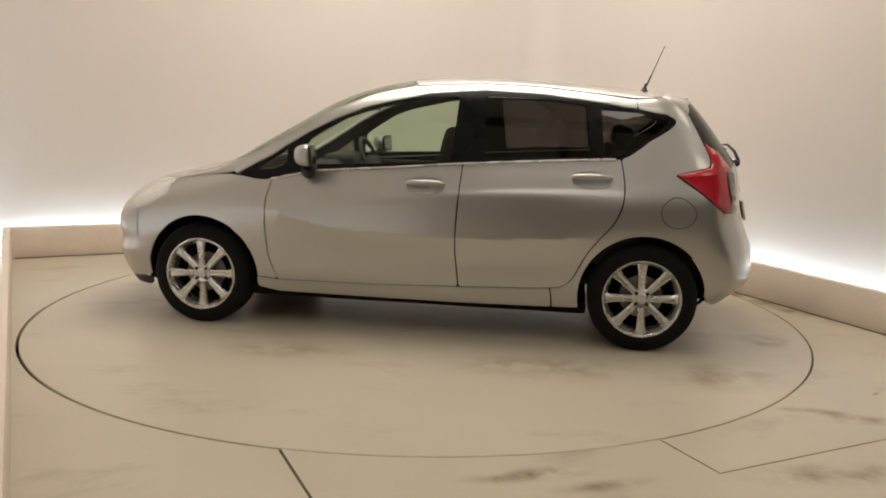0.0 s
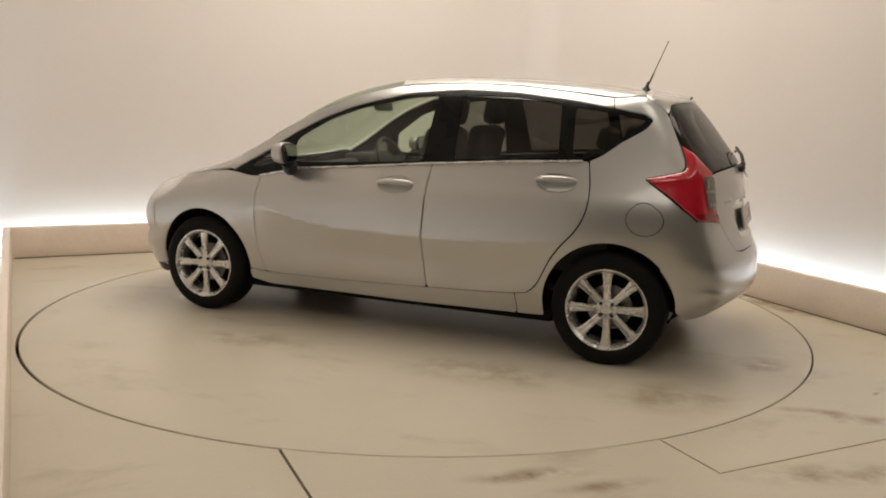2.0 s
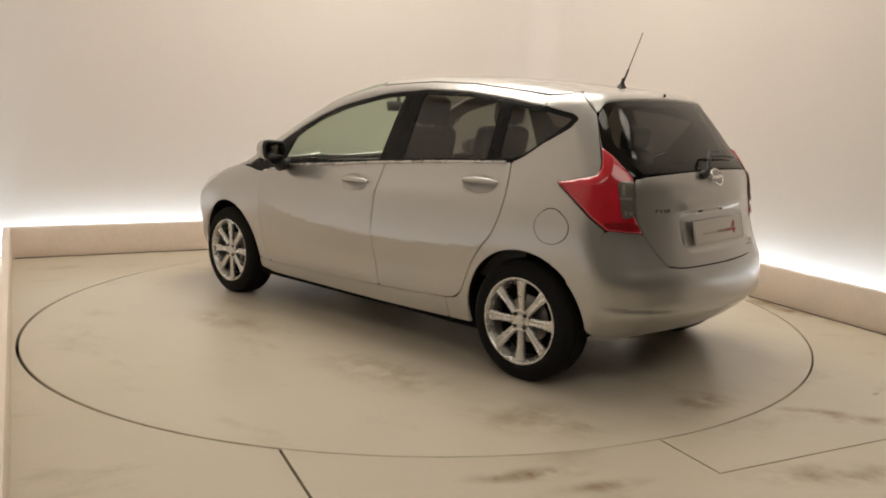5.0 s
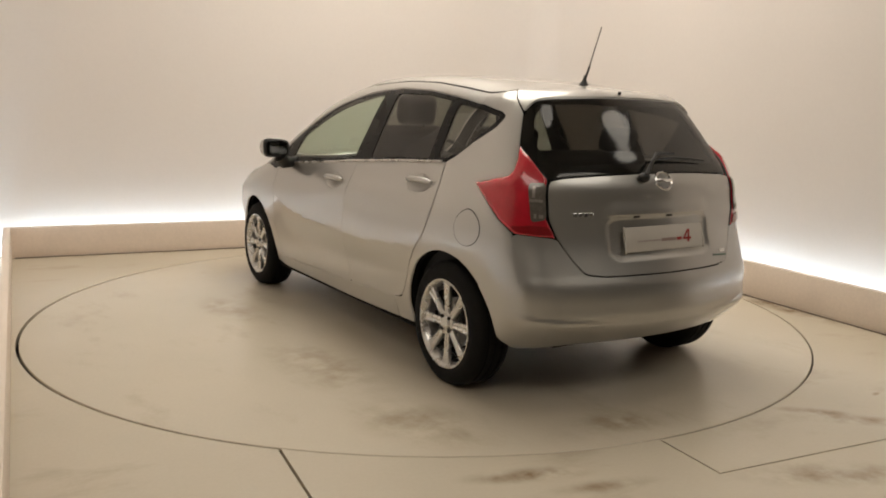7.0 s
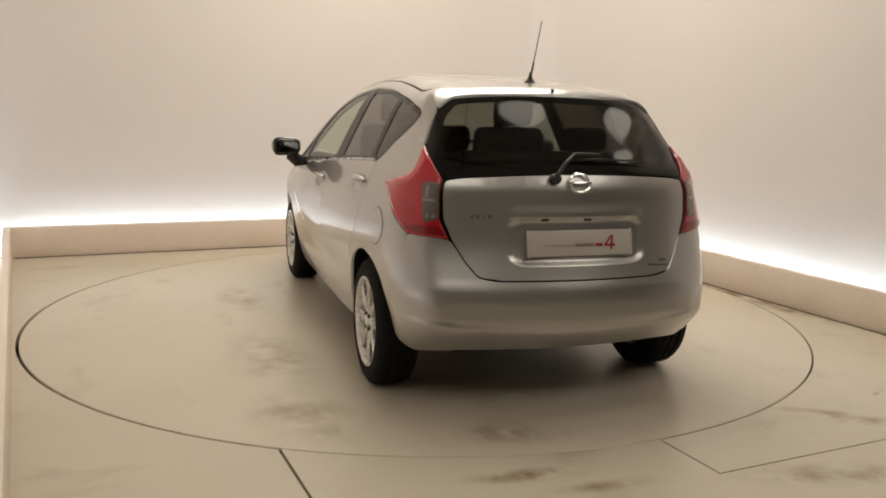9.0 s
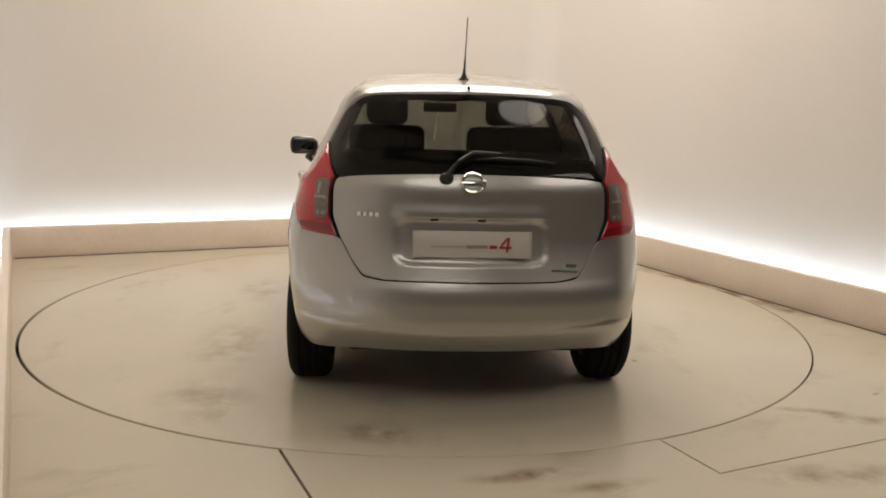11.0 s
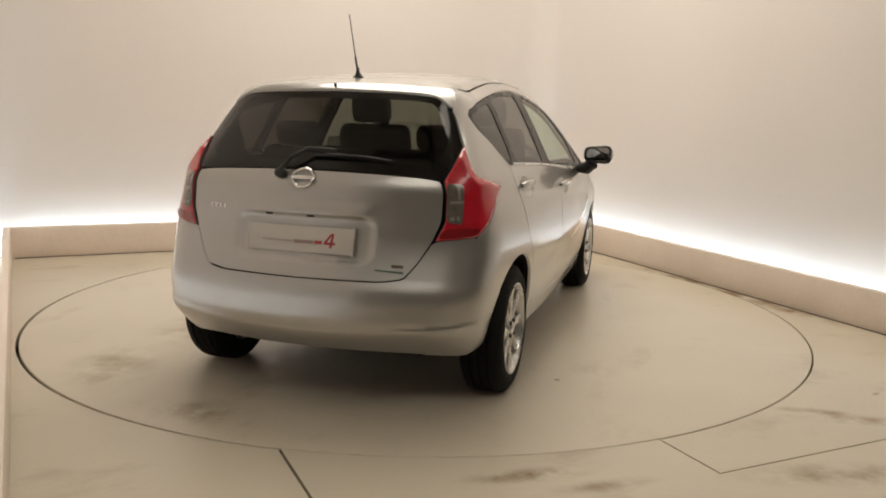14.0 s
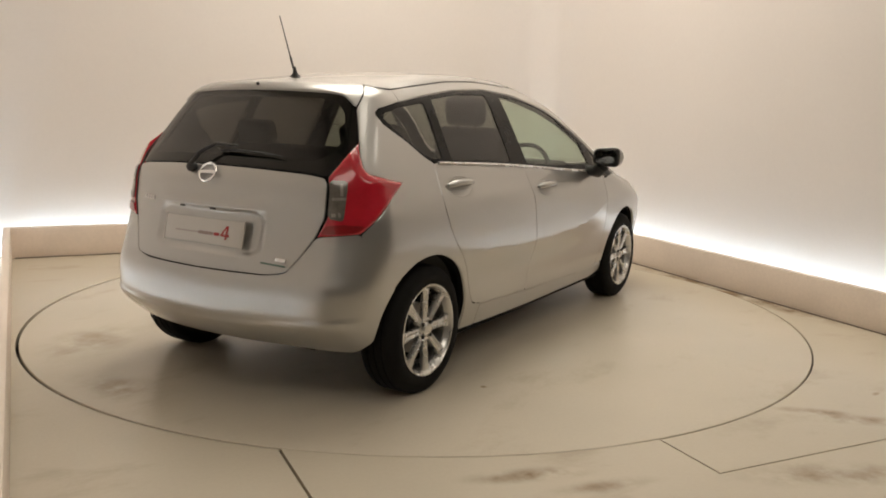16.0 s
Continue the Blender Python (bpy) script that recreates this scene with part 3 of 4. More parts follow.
LAMP_L = [(-1.505, .953), (-1.60, .966), (-1.668, .977), (-1.683, .992), (-1.690, 1.030), (-1.684, 1.084), (-1.757, 1.024), (-1.818, .970), (-1.815, .926), (-1.822, .855), (-1.860, .770), (-1.712, .788), (-1.640, .856)]
def across(z_mid, fall, ys, lift=0.0):
    """A line over the tail at about one height, as (s, v), from the middle outwards."""
    out = []
    for y in ys:
        z = z_mid - fall * y * y + lift
        out.append(skin_place(float(spline(TAIL, z)) + .30 * y * y, max(y, 1e-9), z))
    return out


GLASS_R = across(1.392, .07, (0, .1, .2, .3, .38, .44, .48)) + [(-1.665, 1.205), (-1.688, 1.080), (-1.757, 1.026), (-1.822, .972)] + across(1.056, .07, (.5, .4, .3, .2, .1, 0))
HATCH = across(1.054, .07, (0, .1, .2, .3, .4, .5)) + [(-1.822, .970), (-1.820, .926), (-1.828, .855), (-1.862, .770), (-1.920, .678), (-1.972, .617), (-2.05, .604), (S_END, .604)]
ROOF_EDGE = [(-.02, 1.385), (-.433, 1.402), (-.762, 1.392), (-1.084, 1.362), (-1.335, 1.335), (-1.49, 1.322)]
SPOILER = [(S_END, 1.60), (-1.9, 1.47), (-1.56, 1.345), (-1.60, 1.28), (-1.665, 1.215)] + across(1.394, .07, (.48, .44, .38, .3, .2, .1, 0))


def build_car():
    car = tagged(new("car"), "silver five-door hatchback parked on the round turntable", "car")
    ra, fa = arch_arc(HUB_R), arch_arc(HUB_F)
    ra_low, fa_low = [p for p in ra if p[1] > .225], [p for p in fa if p[1] > .215]
    # dark inner shell that closes the gaps between the panels
    low = .22
    cut = [arc + [(arc[-1][0], low), (arc[0][0], low)] for arc in ([p for p in ra if p[1] > low + .005], [p for p in fa if p[1] > low + .005])]
    panel("inner_shell", [(S_END, .31), (-1.72, .30), (-1.64, low), (1.50, low), (1.6, .27), (S_NOSE, .28)] + CROWN, LINER, car, holes=[DLO, GLASS_R, WINDSCREEN] + cut, gap=0, lift=-.028, grid=.05, rim=.012, cuts=0, both=True, label="dark inner shell")

    for sd in (1, -1):
        door = panel("front_door", DOOR_F, PAINT, car, sd, holes=(grip_pit(-.025, -.25, .878),), grid=.016)
        rear = panel("rear_door", DOOR_R, PAINT, car, sd, holes=(grip_pit(-.955, -1.175, .929),), grid=.016)
        panel("front_fender", [(.773, .884), (.803, .782), (.814, .615), (.802, .444), (.752, .289), (.885, .303)] + [p for p in fa if p[1] > .295][::-1] +
                       [(1.53, .50), (1.51, .645), (1.45, .68), (1.44, .76), (1.20, .805), (1.0, .812)], PAINT, car, sd)
        panel("sill", [(.885, .300), (.752, .286), (.231, .291), (-.338, .308), (-.70, .322), (-.86, .331), (-.87, .28), (-.873, .2145), (-.3, .207), (.74, .210), (.88, .235)], PAINT, car, sd)
        quarter = panel("rear_quarter", [(-1.026, .218), (-.873, .2145), (-.87, .28)] + SHUT + [(-1.286, 1.053), (-1.389, 1.112), (-1.532, 1.166),
                        (-1.568, 1.197), (-1.529, 1.222), (-1.335, 1.273), (-1.335, 1.333), (-1.49, 1.322), (-1.555, 1.340), (-1.60, 1.28), (-1.665, 1.215), (-1.684, 1.084),
                        (-1.690, 1.030), (-1.683, .992), (-1.668, .977), (-1.60, .966), (-1.505, .953), (-1.640, .856), (-1.712, .788), (-1.664, .66), (-1.604, .575)] + [p for p in ra_low if p[0] > -1.62 and p[1] > (.225 if p[0] > -1.3 else .34)][::-1], PAINT, car, sd, seg=.025)
        panel("side_frame", [(-1.335, 1.273), (-1.084, 1.305), (-.762, 1.337), (-.433, 1.348), (-.103, 1.323), (.226, 1.257), (.421, 1.191), (.581, 1.116), (.738, 1.026), (.864, .934), (1.0, .812),
                             (1.06, .84), (.92, .965), (.80, 1.07), (.62, 1.175), (.45, 1.255), (.22, 1.335), (-.02, 1.382), (-.433, 1.400), (-.762, 1.390), (-1.084, 1.360), (-1.335, 1.333)], PAINT, car, sd)
        win = panel("window_surround", DLO, GLOSS, car, sd, holes=(PANE_A, PANE_B, PANE_C, PANE_D), gap=.001, lift=-.004, label="gloss black window surround")
        for nm, po, mt, lb in (("quarter_pane", PANE_A, PRIVACY, "small dark quarter pane"), ("front_pane", PANE_B, CLEAR, "clear front side pane"),
                               ("rear_pane", PANE_C, PRIVACY, "dark tinted rear side pane"), ("rear_quarter_pane", PANE_D, PRIVACY, "dark tinted quarter pane")):
            ob = panel(nm, po, mt, win, sd, gap=-.004, lift=-.007, rim=.002, label=lb)
            ob.visible_shadow = mt is PRIVACY
        # belt moulding
        belt = [skin(s, v - .004, .006) for s, v in BELT[1:]]
        bm = bmesh.new()
        tube(bm, [Vector(p) * 1 if sd > 0 else Vector((p[0], -p[1], p[2])) for p in belt], .0065, 6)
        from_bm("belt_moulding", bm, ALLOY, win, "bright belt moulding")
        rail = [skin(s, v, -.001) for s, v in ROOF_EDGE]
        bm = bmesh.new()
        tube(bm, [Vector((p[0], p[1] * sd, p[2])) for p in rail], .004, 6)
        from_bm("roof_moulding", bm, BLACK, car, "black roof drip moulding")
        # handles
        for dr, s0, s1, v0 in ((door, -.025, -.25, .878), (rear, -.955, -1.175, .929)):
            handle(dr, s0, s1, v0, sd)
        # fuel flap
        if sd > 0:
            c = [(-1.497 + .078 * math.cos(t), .785 + .082 * math.sin(t)) for t in np.linspace(0, 2 * math.pi, 28, endpoint=False)]
            panel("fuel_flap_gap", c, BLACK, quarter, sd, gap=0, lift=.0012, rim=.003)
            panel("fuel_flap", c, PAINT, quarter, sd, gap=.0035, lift=.0026, rim=.003)
        tail_lamp(car, sd)
        panel("headlamp", [(1.37, .695), (1.40, .765), (1.46, .778), (1.62, .758), (1.74, .73), (1.72, .66), (1.55, .615), (1.47, .635)], LENS, car, sd, lift=.003, label="clear headlamp with silver reflector")
        # arch liner
        for hub, arc in ((HUB_F, fa), (HUB_R, ra)):
            bm = bmesh.new()
            prof = [Vector((hub + (ARCH + .012) * math.cos(t), 0, HUB_Z + (ARCH + .012) * math.sin(t))) for t in np.radians(np.linspace(-3, 183, 30))]
            rows = [[bm.verts.new((p.x, y * sd, p.z)) for p in prof] for y in (.30, .805 if hub > 0 else .80)]
            for i in range(29):
                bm.faces.new((rows[0][i], rows[0][i + 1], rows[1][i + 1], rows[1][i]))
            c0 = bm.verts.new((hub, .30 * sd, HUB_Z))
            for i in range(29):
                bm.faces.new((c0, rows[0][i], rows[0][i + 1]))
            for row in rows[1:]:
                for v, p in zip(row, prof):
                    y = float(spline(WIDTH, p.z) * spline(TAPER, p.x)) - .022
                    v.co.y = y * sd
            from_bm("arch_liner", bm, LINER, car, "dark wheel arch liner")
        mirror(door, sd)
        wheel(car, HUB_F, sd)
        wheel(car, HUB_R, sd)

    # bonnet, screen, roof, tailgate, bumpers
    panel("bonnet", [(1.02, .82), (1.20, .808), (1.41, .768), (1.62, .748), (1.85, .745), (S_NOSE, .76), (S_NOSE, 1.185), (1.7, 1.08), (1.3, .98), (1.06, .92), (1.0, .885)], PAINT, car, both=True, grid=.05)
    ws = panel("windscreen", WINDSCREEN, CLEAR, car, both=True, grid=.06, lift=-.003, rim=.004, label="clear laminated windscreen")
    ws.visible_shadow = False
    panel("roof", [(S_END, 1.602), (-1.9, 1.472), (-1.56, 1.347), (-1.49, 1.325)] + ROOF_EDGE[::-1] + [(.03, 1.5), (.06, 1.7), (.06, 1.80), (REAR_PIVOT, 1.80), (S_END, 1.80)], PAINT, car, both=True, grid=.05, gap=.004)
    hatch = panel("tailgate", HATCH, PAINT, car, both=True, grid=.008, gap=.0055)
    panel("spoiler", SPOILER, PAINT, hatch, both=True, grid=.03, gap=.003, lift=.004)
    rg = panel("rear_window", GLASS_R, REAR_GLASS, hatch, both=True, lift=-.004, gap=.002, rim=.003, label="dark tinted heated rear window")
    inner = [(S_END, 1.345), (-1.98, 1.315), (-1.76, 1.262), (-1.725, 1.20), (-1.745, 1.10), (-1.80, 1.05), (-1.88, 1.025), (-2.1, 1.05), (S_END, 1.06)]
    frit(hatch, inner)
    bump = [(-1.60, .575), (-1.66, .66), (-1.712, .788), (-1.860, .768), (-1.920, .675), (-1.972, .613), (-2.05, .600), (S_END, .600), (S_END, .290), (-1.95, .285), (-1.78, .270), (-1.715, .264)]
    panel("rear_bumper", bump + [p for p in ra_low if p[0] < -1.56 and p[1] > .262][::-1], PAINT, car, both=True, grid=.012, gap=-.002)
    panel("bumper_valance", [(-1.66, .31), (-1.95, .33), (S_END, .33), (S_END, .285), (-1.9, .28), (-1.68, .27)], BLACK, car, both=True, grid=.03, lift=-.05, label="black lower bumper edge")
    panel("front_bumper", [(1.53, .50), (1.51, .645), (1.56, .68), (1.66, .70), (1.62, .742), (1.85, .738), (S_NOSE, .752), (S_NOSE, .26), (1.6, .24)] + [p for p in fa_low if p[0] > 1.40][:6][::1], PAINT, car, both=True, grid=.04)
    panel("front_valance", [(1.50, .245), (S_NOSE, .265), (S_NOSE, .19), (1.52, .19)], BLACK, car, both=True, grid=.05, lift=-.004, label="black lower front bumper edge")
    panel("grille", [(1.92, .66), (S_NOSE, .67), (S_NOSE, .50), (1.92, .52)], BLACK, car, both=True, grid=.05, lift=.005, label="black front grille")
    tail_details(hatch)
    # underside
    bm = bmesh.new()
    box(bm, (2.0, 1.50, .07), pose(-.07, 0, .215), .02)
    box(bm, (.78, 1.06, .06), pose(-1.46, 0, .285), .028)
    box(bm, (.9, .78, .08), pose(1.35, 0, .28), .02)
    tube(bm, [(HUB_R, -.7, HUB_Z - .02), (HUB_R, .7, HUB_Z - .02)], .04)
    tube(bm, [(HUB_F, -.7, HUB_Z), (HUB_F, .7, HUB_Z)], .035)
    box(bm, (.20, .45, .12), pose(-1.84, -.28, .39), .04)
    from_bm("underbody", bm, LINER, car, "dark underbody")
    cabin(car)
    # aerial
    p = skin(-1.2 - .75 * math.pi / 2, .85 + .6 * math.atan2(1.466 - .85, .174))
    bm = bmesh.new()
    lathe(bm, [(-.006, .026), (.004, .026), (.016, .014), (.03, .009), (.05, .006)], 16, "Z", pose(float(p[0]), 0, float(p[2]), 0, -8, 0))
    base = from_bm("aerial_base", bm, BLACK, car, "black rubber aerial base")
    bm = bmesh.new()
    a = Vector((float(p[0]) - .012, 0, float(p[2]) + .035))
    d = Vector((-.37, 0, .93)).normalized()
    tube(bm, [a, a + d * .06, a + d * .07, a + d * .265], [.005, .005, .0028, .0024], 8)
    from_bm("aerial_rod", bm, BLACK, base)
    return car


CROWN = [(float(x), float(v_end(x))) for x in np.linspace(S_NOSE, S_END, 120)]
WINDSCREEN = [(.05, 1.7), (.0, 1.5), (-.02, 1.385), (.22, 1.338), (.45, 1.258), (.62, 1.178), (.80, 1.073), (.92, .968), (1.0, .90), (1.06, .925), (1.3, .985), (1.7, 1.085), (S_NOSE, 1.19)] + [p for p in CROWN if p[0] > .05]


def grip_pit(s0, s1, v0):
    return [((s0 + s1) / 2 + (s0 - s1) * .5 * math.cos(t), v0 - .004 + .036 * math.sin(t)) for t in np.linspace(0, 2 * math.pi, 24, endpoint=False)]


def handle(door, s0, s1, v0, sd):
    """Grip bar over a shallow recess, with a lock end."""
    pit = grip_pit(s0, s1, v0)

    def dish(q, nrm, uv):
        e = ((uv[:, 0] - (s0 + s1) / 2) / ((s0 - s1) * .5)) ** 2 + ((uv[:, 1] - v0 + .004) / .036) ** 2
        return q - nrm * (.012 * np.sqrt(np.clip(1 - e, 0, 1)) + .0015)[:, None]
    panel("handle_recess", pit, PAINT, door, sd, gap=-.004, grid=.008, rim=.003, shape=dish)
    bm = bmesh.new()
    pts, rad = [], []
    for k in np.linspace(0, 1, 9):
        p = skin(s0 + (s1 - s0) * k, v0 + .004, .006 + .022 * math.sin(math.pi * min(max(k, .0), 1.0)) ** .5)
        pts.append(Vector((p[0], p[1] * sd, p[2])))
        rad.append(.0155 if 0 < k < 1 else .009)
    tube(bm, pts, rad, 10)
    from_bm("door_handle", bm, PAINT, door)


def pad(bm, deep, half, high, m, sd):
    """Rounded plate, lower towards the door, standing across the x axis."""
    rows = []
    for x, k in ((-.5, .94), (-.35, 1), (.5, 1)):
        row = []
        for t in np.linspace(0, 2 * math.pi, 28, endpoint=False):
            c, s = math.cos(t), math.sin(t)
            y = math.copysign(abs(c) ** .4, c)
            z = math.copysign(abs(s) ** .55, s) * (1 - .12 * (1 - y))
            row.append(bm.verts.new(m @ Vector((x * deep, y * half * k * sd, z * high * k))))
        rows.append(row)
    for a, b in zip(rows, rows[1:]):
        for i in range(28):
            bm.faces.new((a[i], a[(i + 1) % 28], b[(i + 1) % 28], b[i]))
    bm.faces.new(rows[0])
    bm.faces.new(rows[-1])


def mirror(door, sd):
    """Housing on a foot, with its glass facing back."""
    bm = bmesh.new()
    bmesh.ops.create_uvsphere(bm, u_segments=24, v_segments=16, radius=1)
    for v in bm.verts:
        x, y, z = v.co
        x = x * .075 if x > 0 else x * .028
        k = .8 + .2 * (1 - abs(z))
        v.co = (x, math.copysign(abs(y) ** .55, y) * .100 * k, math.copysign(abs(z) ** .6, z) * (.069 - .008 * (1 - y * sd)))
    bmesh.ops.transform(bm, matrix=pose(.51, .935 * sd, 1.042, 0, 0, 8 * sd), verts=bm.verts)
    house = from_bm("mirror_housing", bm, PAINT, door, "silver door mirror housing", angle=80)
    bm = bmesh.new()
    pad(bm, .014, .092, .064, pose(.486, .935 * sd, 1.042, 0, 6, 8 * sd), sd)
    from_bm("mirror_frame", bm, BLACK, house, "black mirror surround")
    bm = bmesh.new()
    pad(bm, .004, .078, .051, pose(.4775, .934 * sd, 1.042, 0, 6, 8 * sd), sd)
    from_bm("mirror_glass", bm, MIRROR, house, "silvered mirror glass")
    bm = bmesh.new()
    tube(bm, [(.575, .755 * sd, .955), (.56, .80 * sd, .945), (.535, .86 * sd, .945), (.515, .90 * sd, .985)], [.030, .034, .042, .044], 12)
    from_bm("mirror_foot", bm, BLACK, house, "black mirror foot")


def tail_lamp(car, sd):
    ridge = np.array([(-1.515, .942), (-1.60, .946), (-1.685, .950), (-1.722, .978), (-1.730, 1.030)])

    def fold(q, nrm, uv):
        """A soft fold that splits the lens into a bright upper flank and a deep lower one."""
        far = np.full(len(uv), 9.0)
        for a, b in zip(ridge, ridge[1:]):
            k = np.clip(((uv - a) @ (b - a)) / ((b - a) @ (b - a)), 0, 1)
            far = np.minimum(far, np.linalg.norm(uv - a - k[:, None] * (b - a), axis=1))
        return q + nrm * (.017 * np.exp(-far / .032))[:, None]
    lamp = panel("tail_lamp", LAMP_L, RED, car, sd, gap=.0035, lift=.004, rim=.02, grid=.010, seg=.012, label="red boomerang tail lamp", shape=fold)
    panel("lamp_seal", LAMP_L, BLACK, lamp, sd, gap=.0005, lift=.002, rim=.012, grid=.03, seg=.012, label="black lamp seal")
    panel("reversing_lens", [(-1.748, .955), (-1.812, .958), (-1.811, .926), (-1.818, .852), (-1.768, .842)], SMOKE, lamp, sd, gap=0, lift=.0125, rim=.004, grid=.015, label="smoky clear reversing lens")
    for s0, v0, v1, w in ((-1.757, .910, .902, .046), (-1.766, .947, .914, .010), (-1.792, .866, .856, .014), (-1.775, .868, .856, .009)):
        panel("lens_rib", [(s0, v0), (s0 - w, v0), (s0 - w, v1), (s0, v1)], FACET, lamp, sd, gap=0, lift=.0145, rim=.003, grid=.02, cuts=0)
    panel("lower_lens", [(-1.694, .822), (-1.765, .828), (-1.826, .822), (-1.848, .782), (-1.722, .796)], DEEP_RED, lamp, sd, gap=0, lift=.0115, rim=.004, grid=.015, label="dark red lower lens")


def frit(hatch, inner):
    """Black painted border on the rear window's inside."""
    panel("window_border", GLASS_R, BLACK, hatch, both=True, gap=.001, lift=-.009, rim=.001, holes=(inner,), label="black painted window border")


def wheel(car, hub, sd):
    """Tyre with tread and sidewall, and an eight-spoke alloy rim."""
    y0 = .714
    m = Matrix.Translation((hub, y0 * sd, HUB_Z)) @ Matrix.Rotation(0 if sd > 0 else math.pi, 4, "Z")
    bm = bmesh.new()
    R, w = .303, .095
    lathe(bm, [(-w, .20), (-w - .006, .235), (-w - .003, .27), (-w + .014, R - .008), (-w + .03, R), (-.045, R + .001), (-.043, R - .008), (-.037, R - .008), (-.035, R + .001),
               (-.004, R + .001), (-.003, R - .008), (.003, R - .008), (.004, R + .001), (.035, R + .001), (.037, R - .008), (.043, R - .008), (.045, R + .001),
               (w - .03, R), (w - .014, R - .008), (w + .003, .27), (w + .007, .25), (w + .006, .235), (w, .212), (w - .012, .208)], 72, "Y")
    tyre = from_bm("tyre", bm, RUBBER, car, "black rubber tyre", angle=35)
    tyre.matrix_basis = m
    bm = bmesh.new()
    lathe(bm, [(-w + .01, .20), (.0, .185), (w - .03, .192), (w - .012, .208), (w - .002, .216), (w + .004, .217), (w + .004, .210), (w - .008, .198), (w - .05, .190)], 64, "Y")
    rim = from_bm("rim", bm, ALLOY, tyre, "silver alloy rim", angle=35)
    for k in range(8):
        t = 2 * math.pi * k / 8 + .03
        bm = bmesh.new()
        rows = []
        for r, half, y, dp in ((.03, .017, .078, .03), (.06, .0185, .082, .028), (.11, .019, .084, .024), (.16, .0225, .086, .022), (.185, .027, .087, .02), (.203, .033, .086, .018)):
            rows.append([bm.verts.new(Vector((r, yy, h))) for h, yy in ((-half, y - dp), (-half, y - .006), (-half * .55, y), (0, y - .0035), (half * .55, y), (half, y - .006), (half, y - dp))])
        for p, q in zip(rows, rows[1:]):
            for i in range(6):
                bm.faces.new((p[i], p[i + 1], q[i + 1], q[i]))
        bmesh.ops.transform(bm, matrix=Matrix.Rotation(t, 4, "Y"), verts=bm.verts)
        from_bm("spoke", bm, ALLOY, tyre, angle=28)
    bm = bmesh.new()
    lathe(bm, [(.055, .058), (.078, .056), (.082, .050), (.080, .036), (.088, .030), (.092, .024), (.093, .001)], 32, "Y")
    from_bm("hub_cap", bm, ALLOY, tyre, "silver hub with round centre cap", angle=30)
    for k in range(4):
        t = 2 * math.pi * (k + .5) / 4
        bm = bmesh.new()
        lathe(bm, [(.070, .0095), (.089, .0095), (.092, .006), (.092, .0005)], 8, "Y", Matrix.Translation((.043 * math.cos(t), 0, .043 * math.sin(t))))
        from_bm("wheel_nut", bm, BLACK, tyre)
    bm = bmesh.new()
    lathe(bm, [(.0, .12), (.012, .12), (.012, .05), (.02, .05), (.02, .001)], 40, "Y")
    from_bm("brake_disc", bm, STEEL, tyre, "dull steel brake disc")
    bm = bmesh.new()
    lathe(bm, [(-.02, .001), (-.02, .186), (.0, .186)], 40, "Y")
    from_bm("brake_shield", bm, LINER, tyre, "black brake shield")


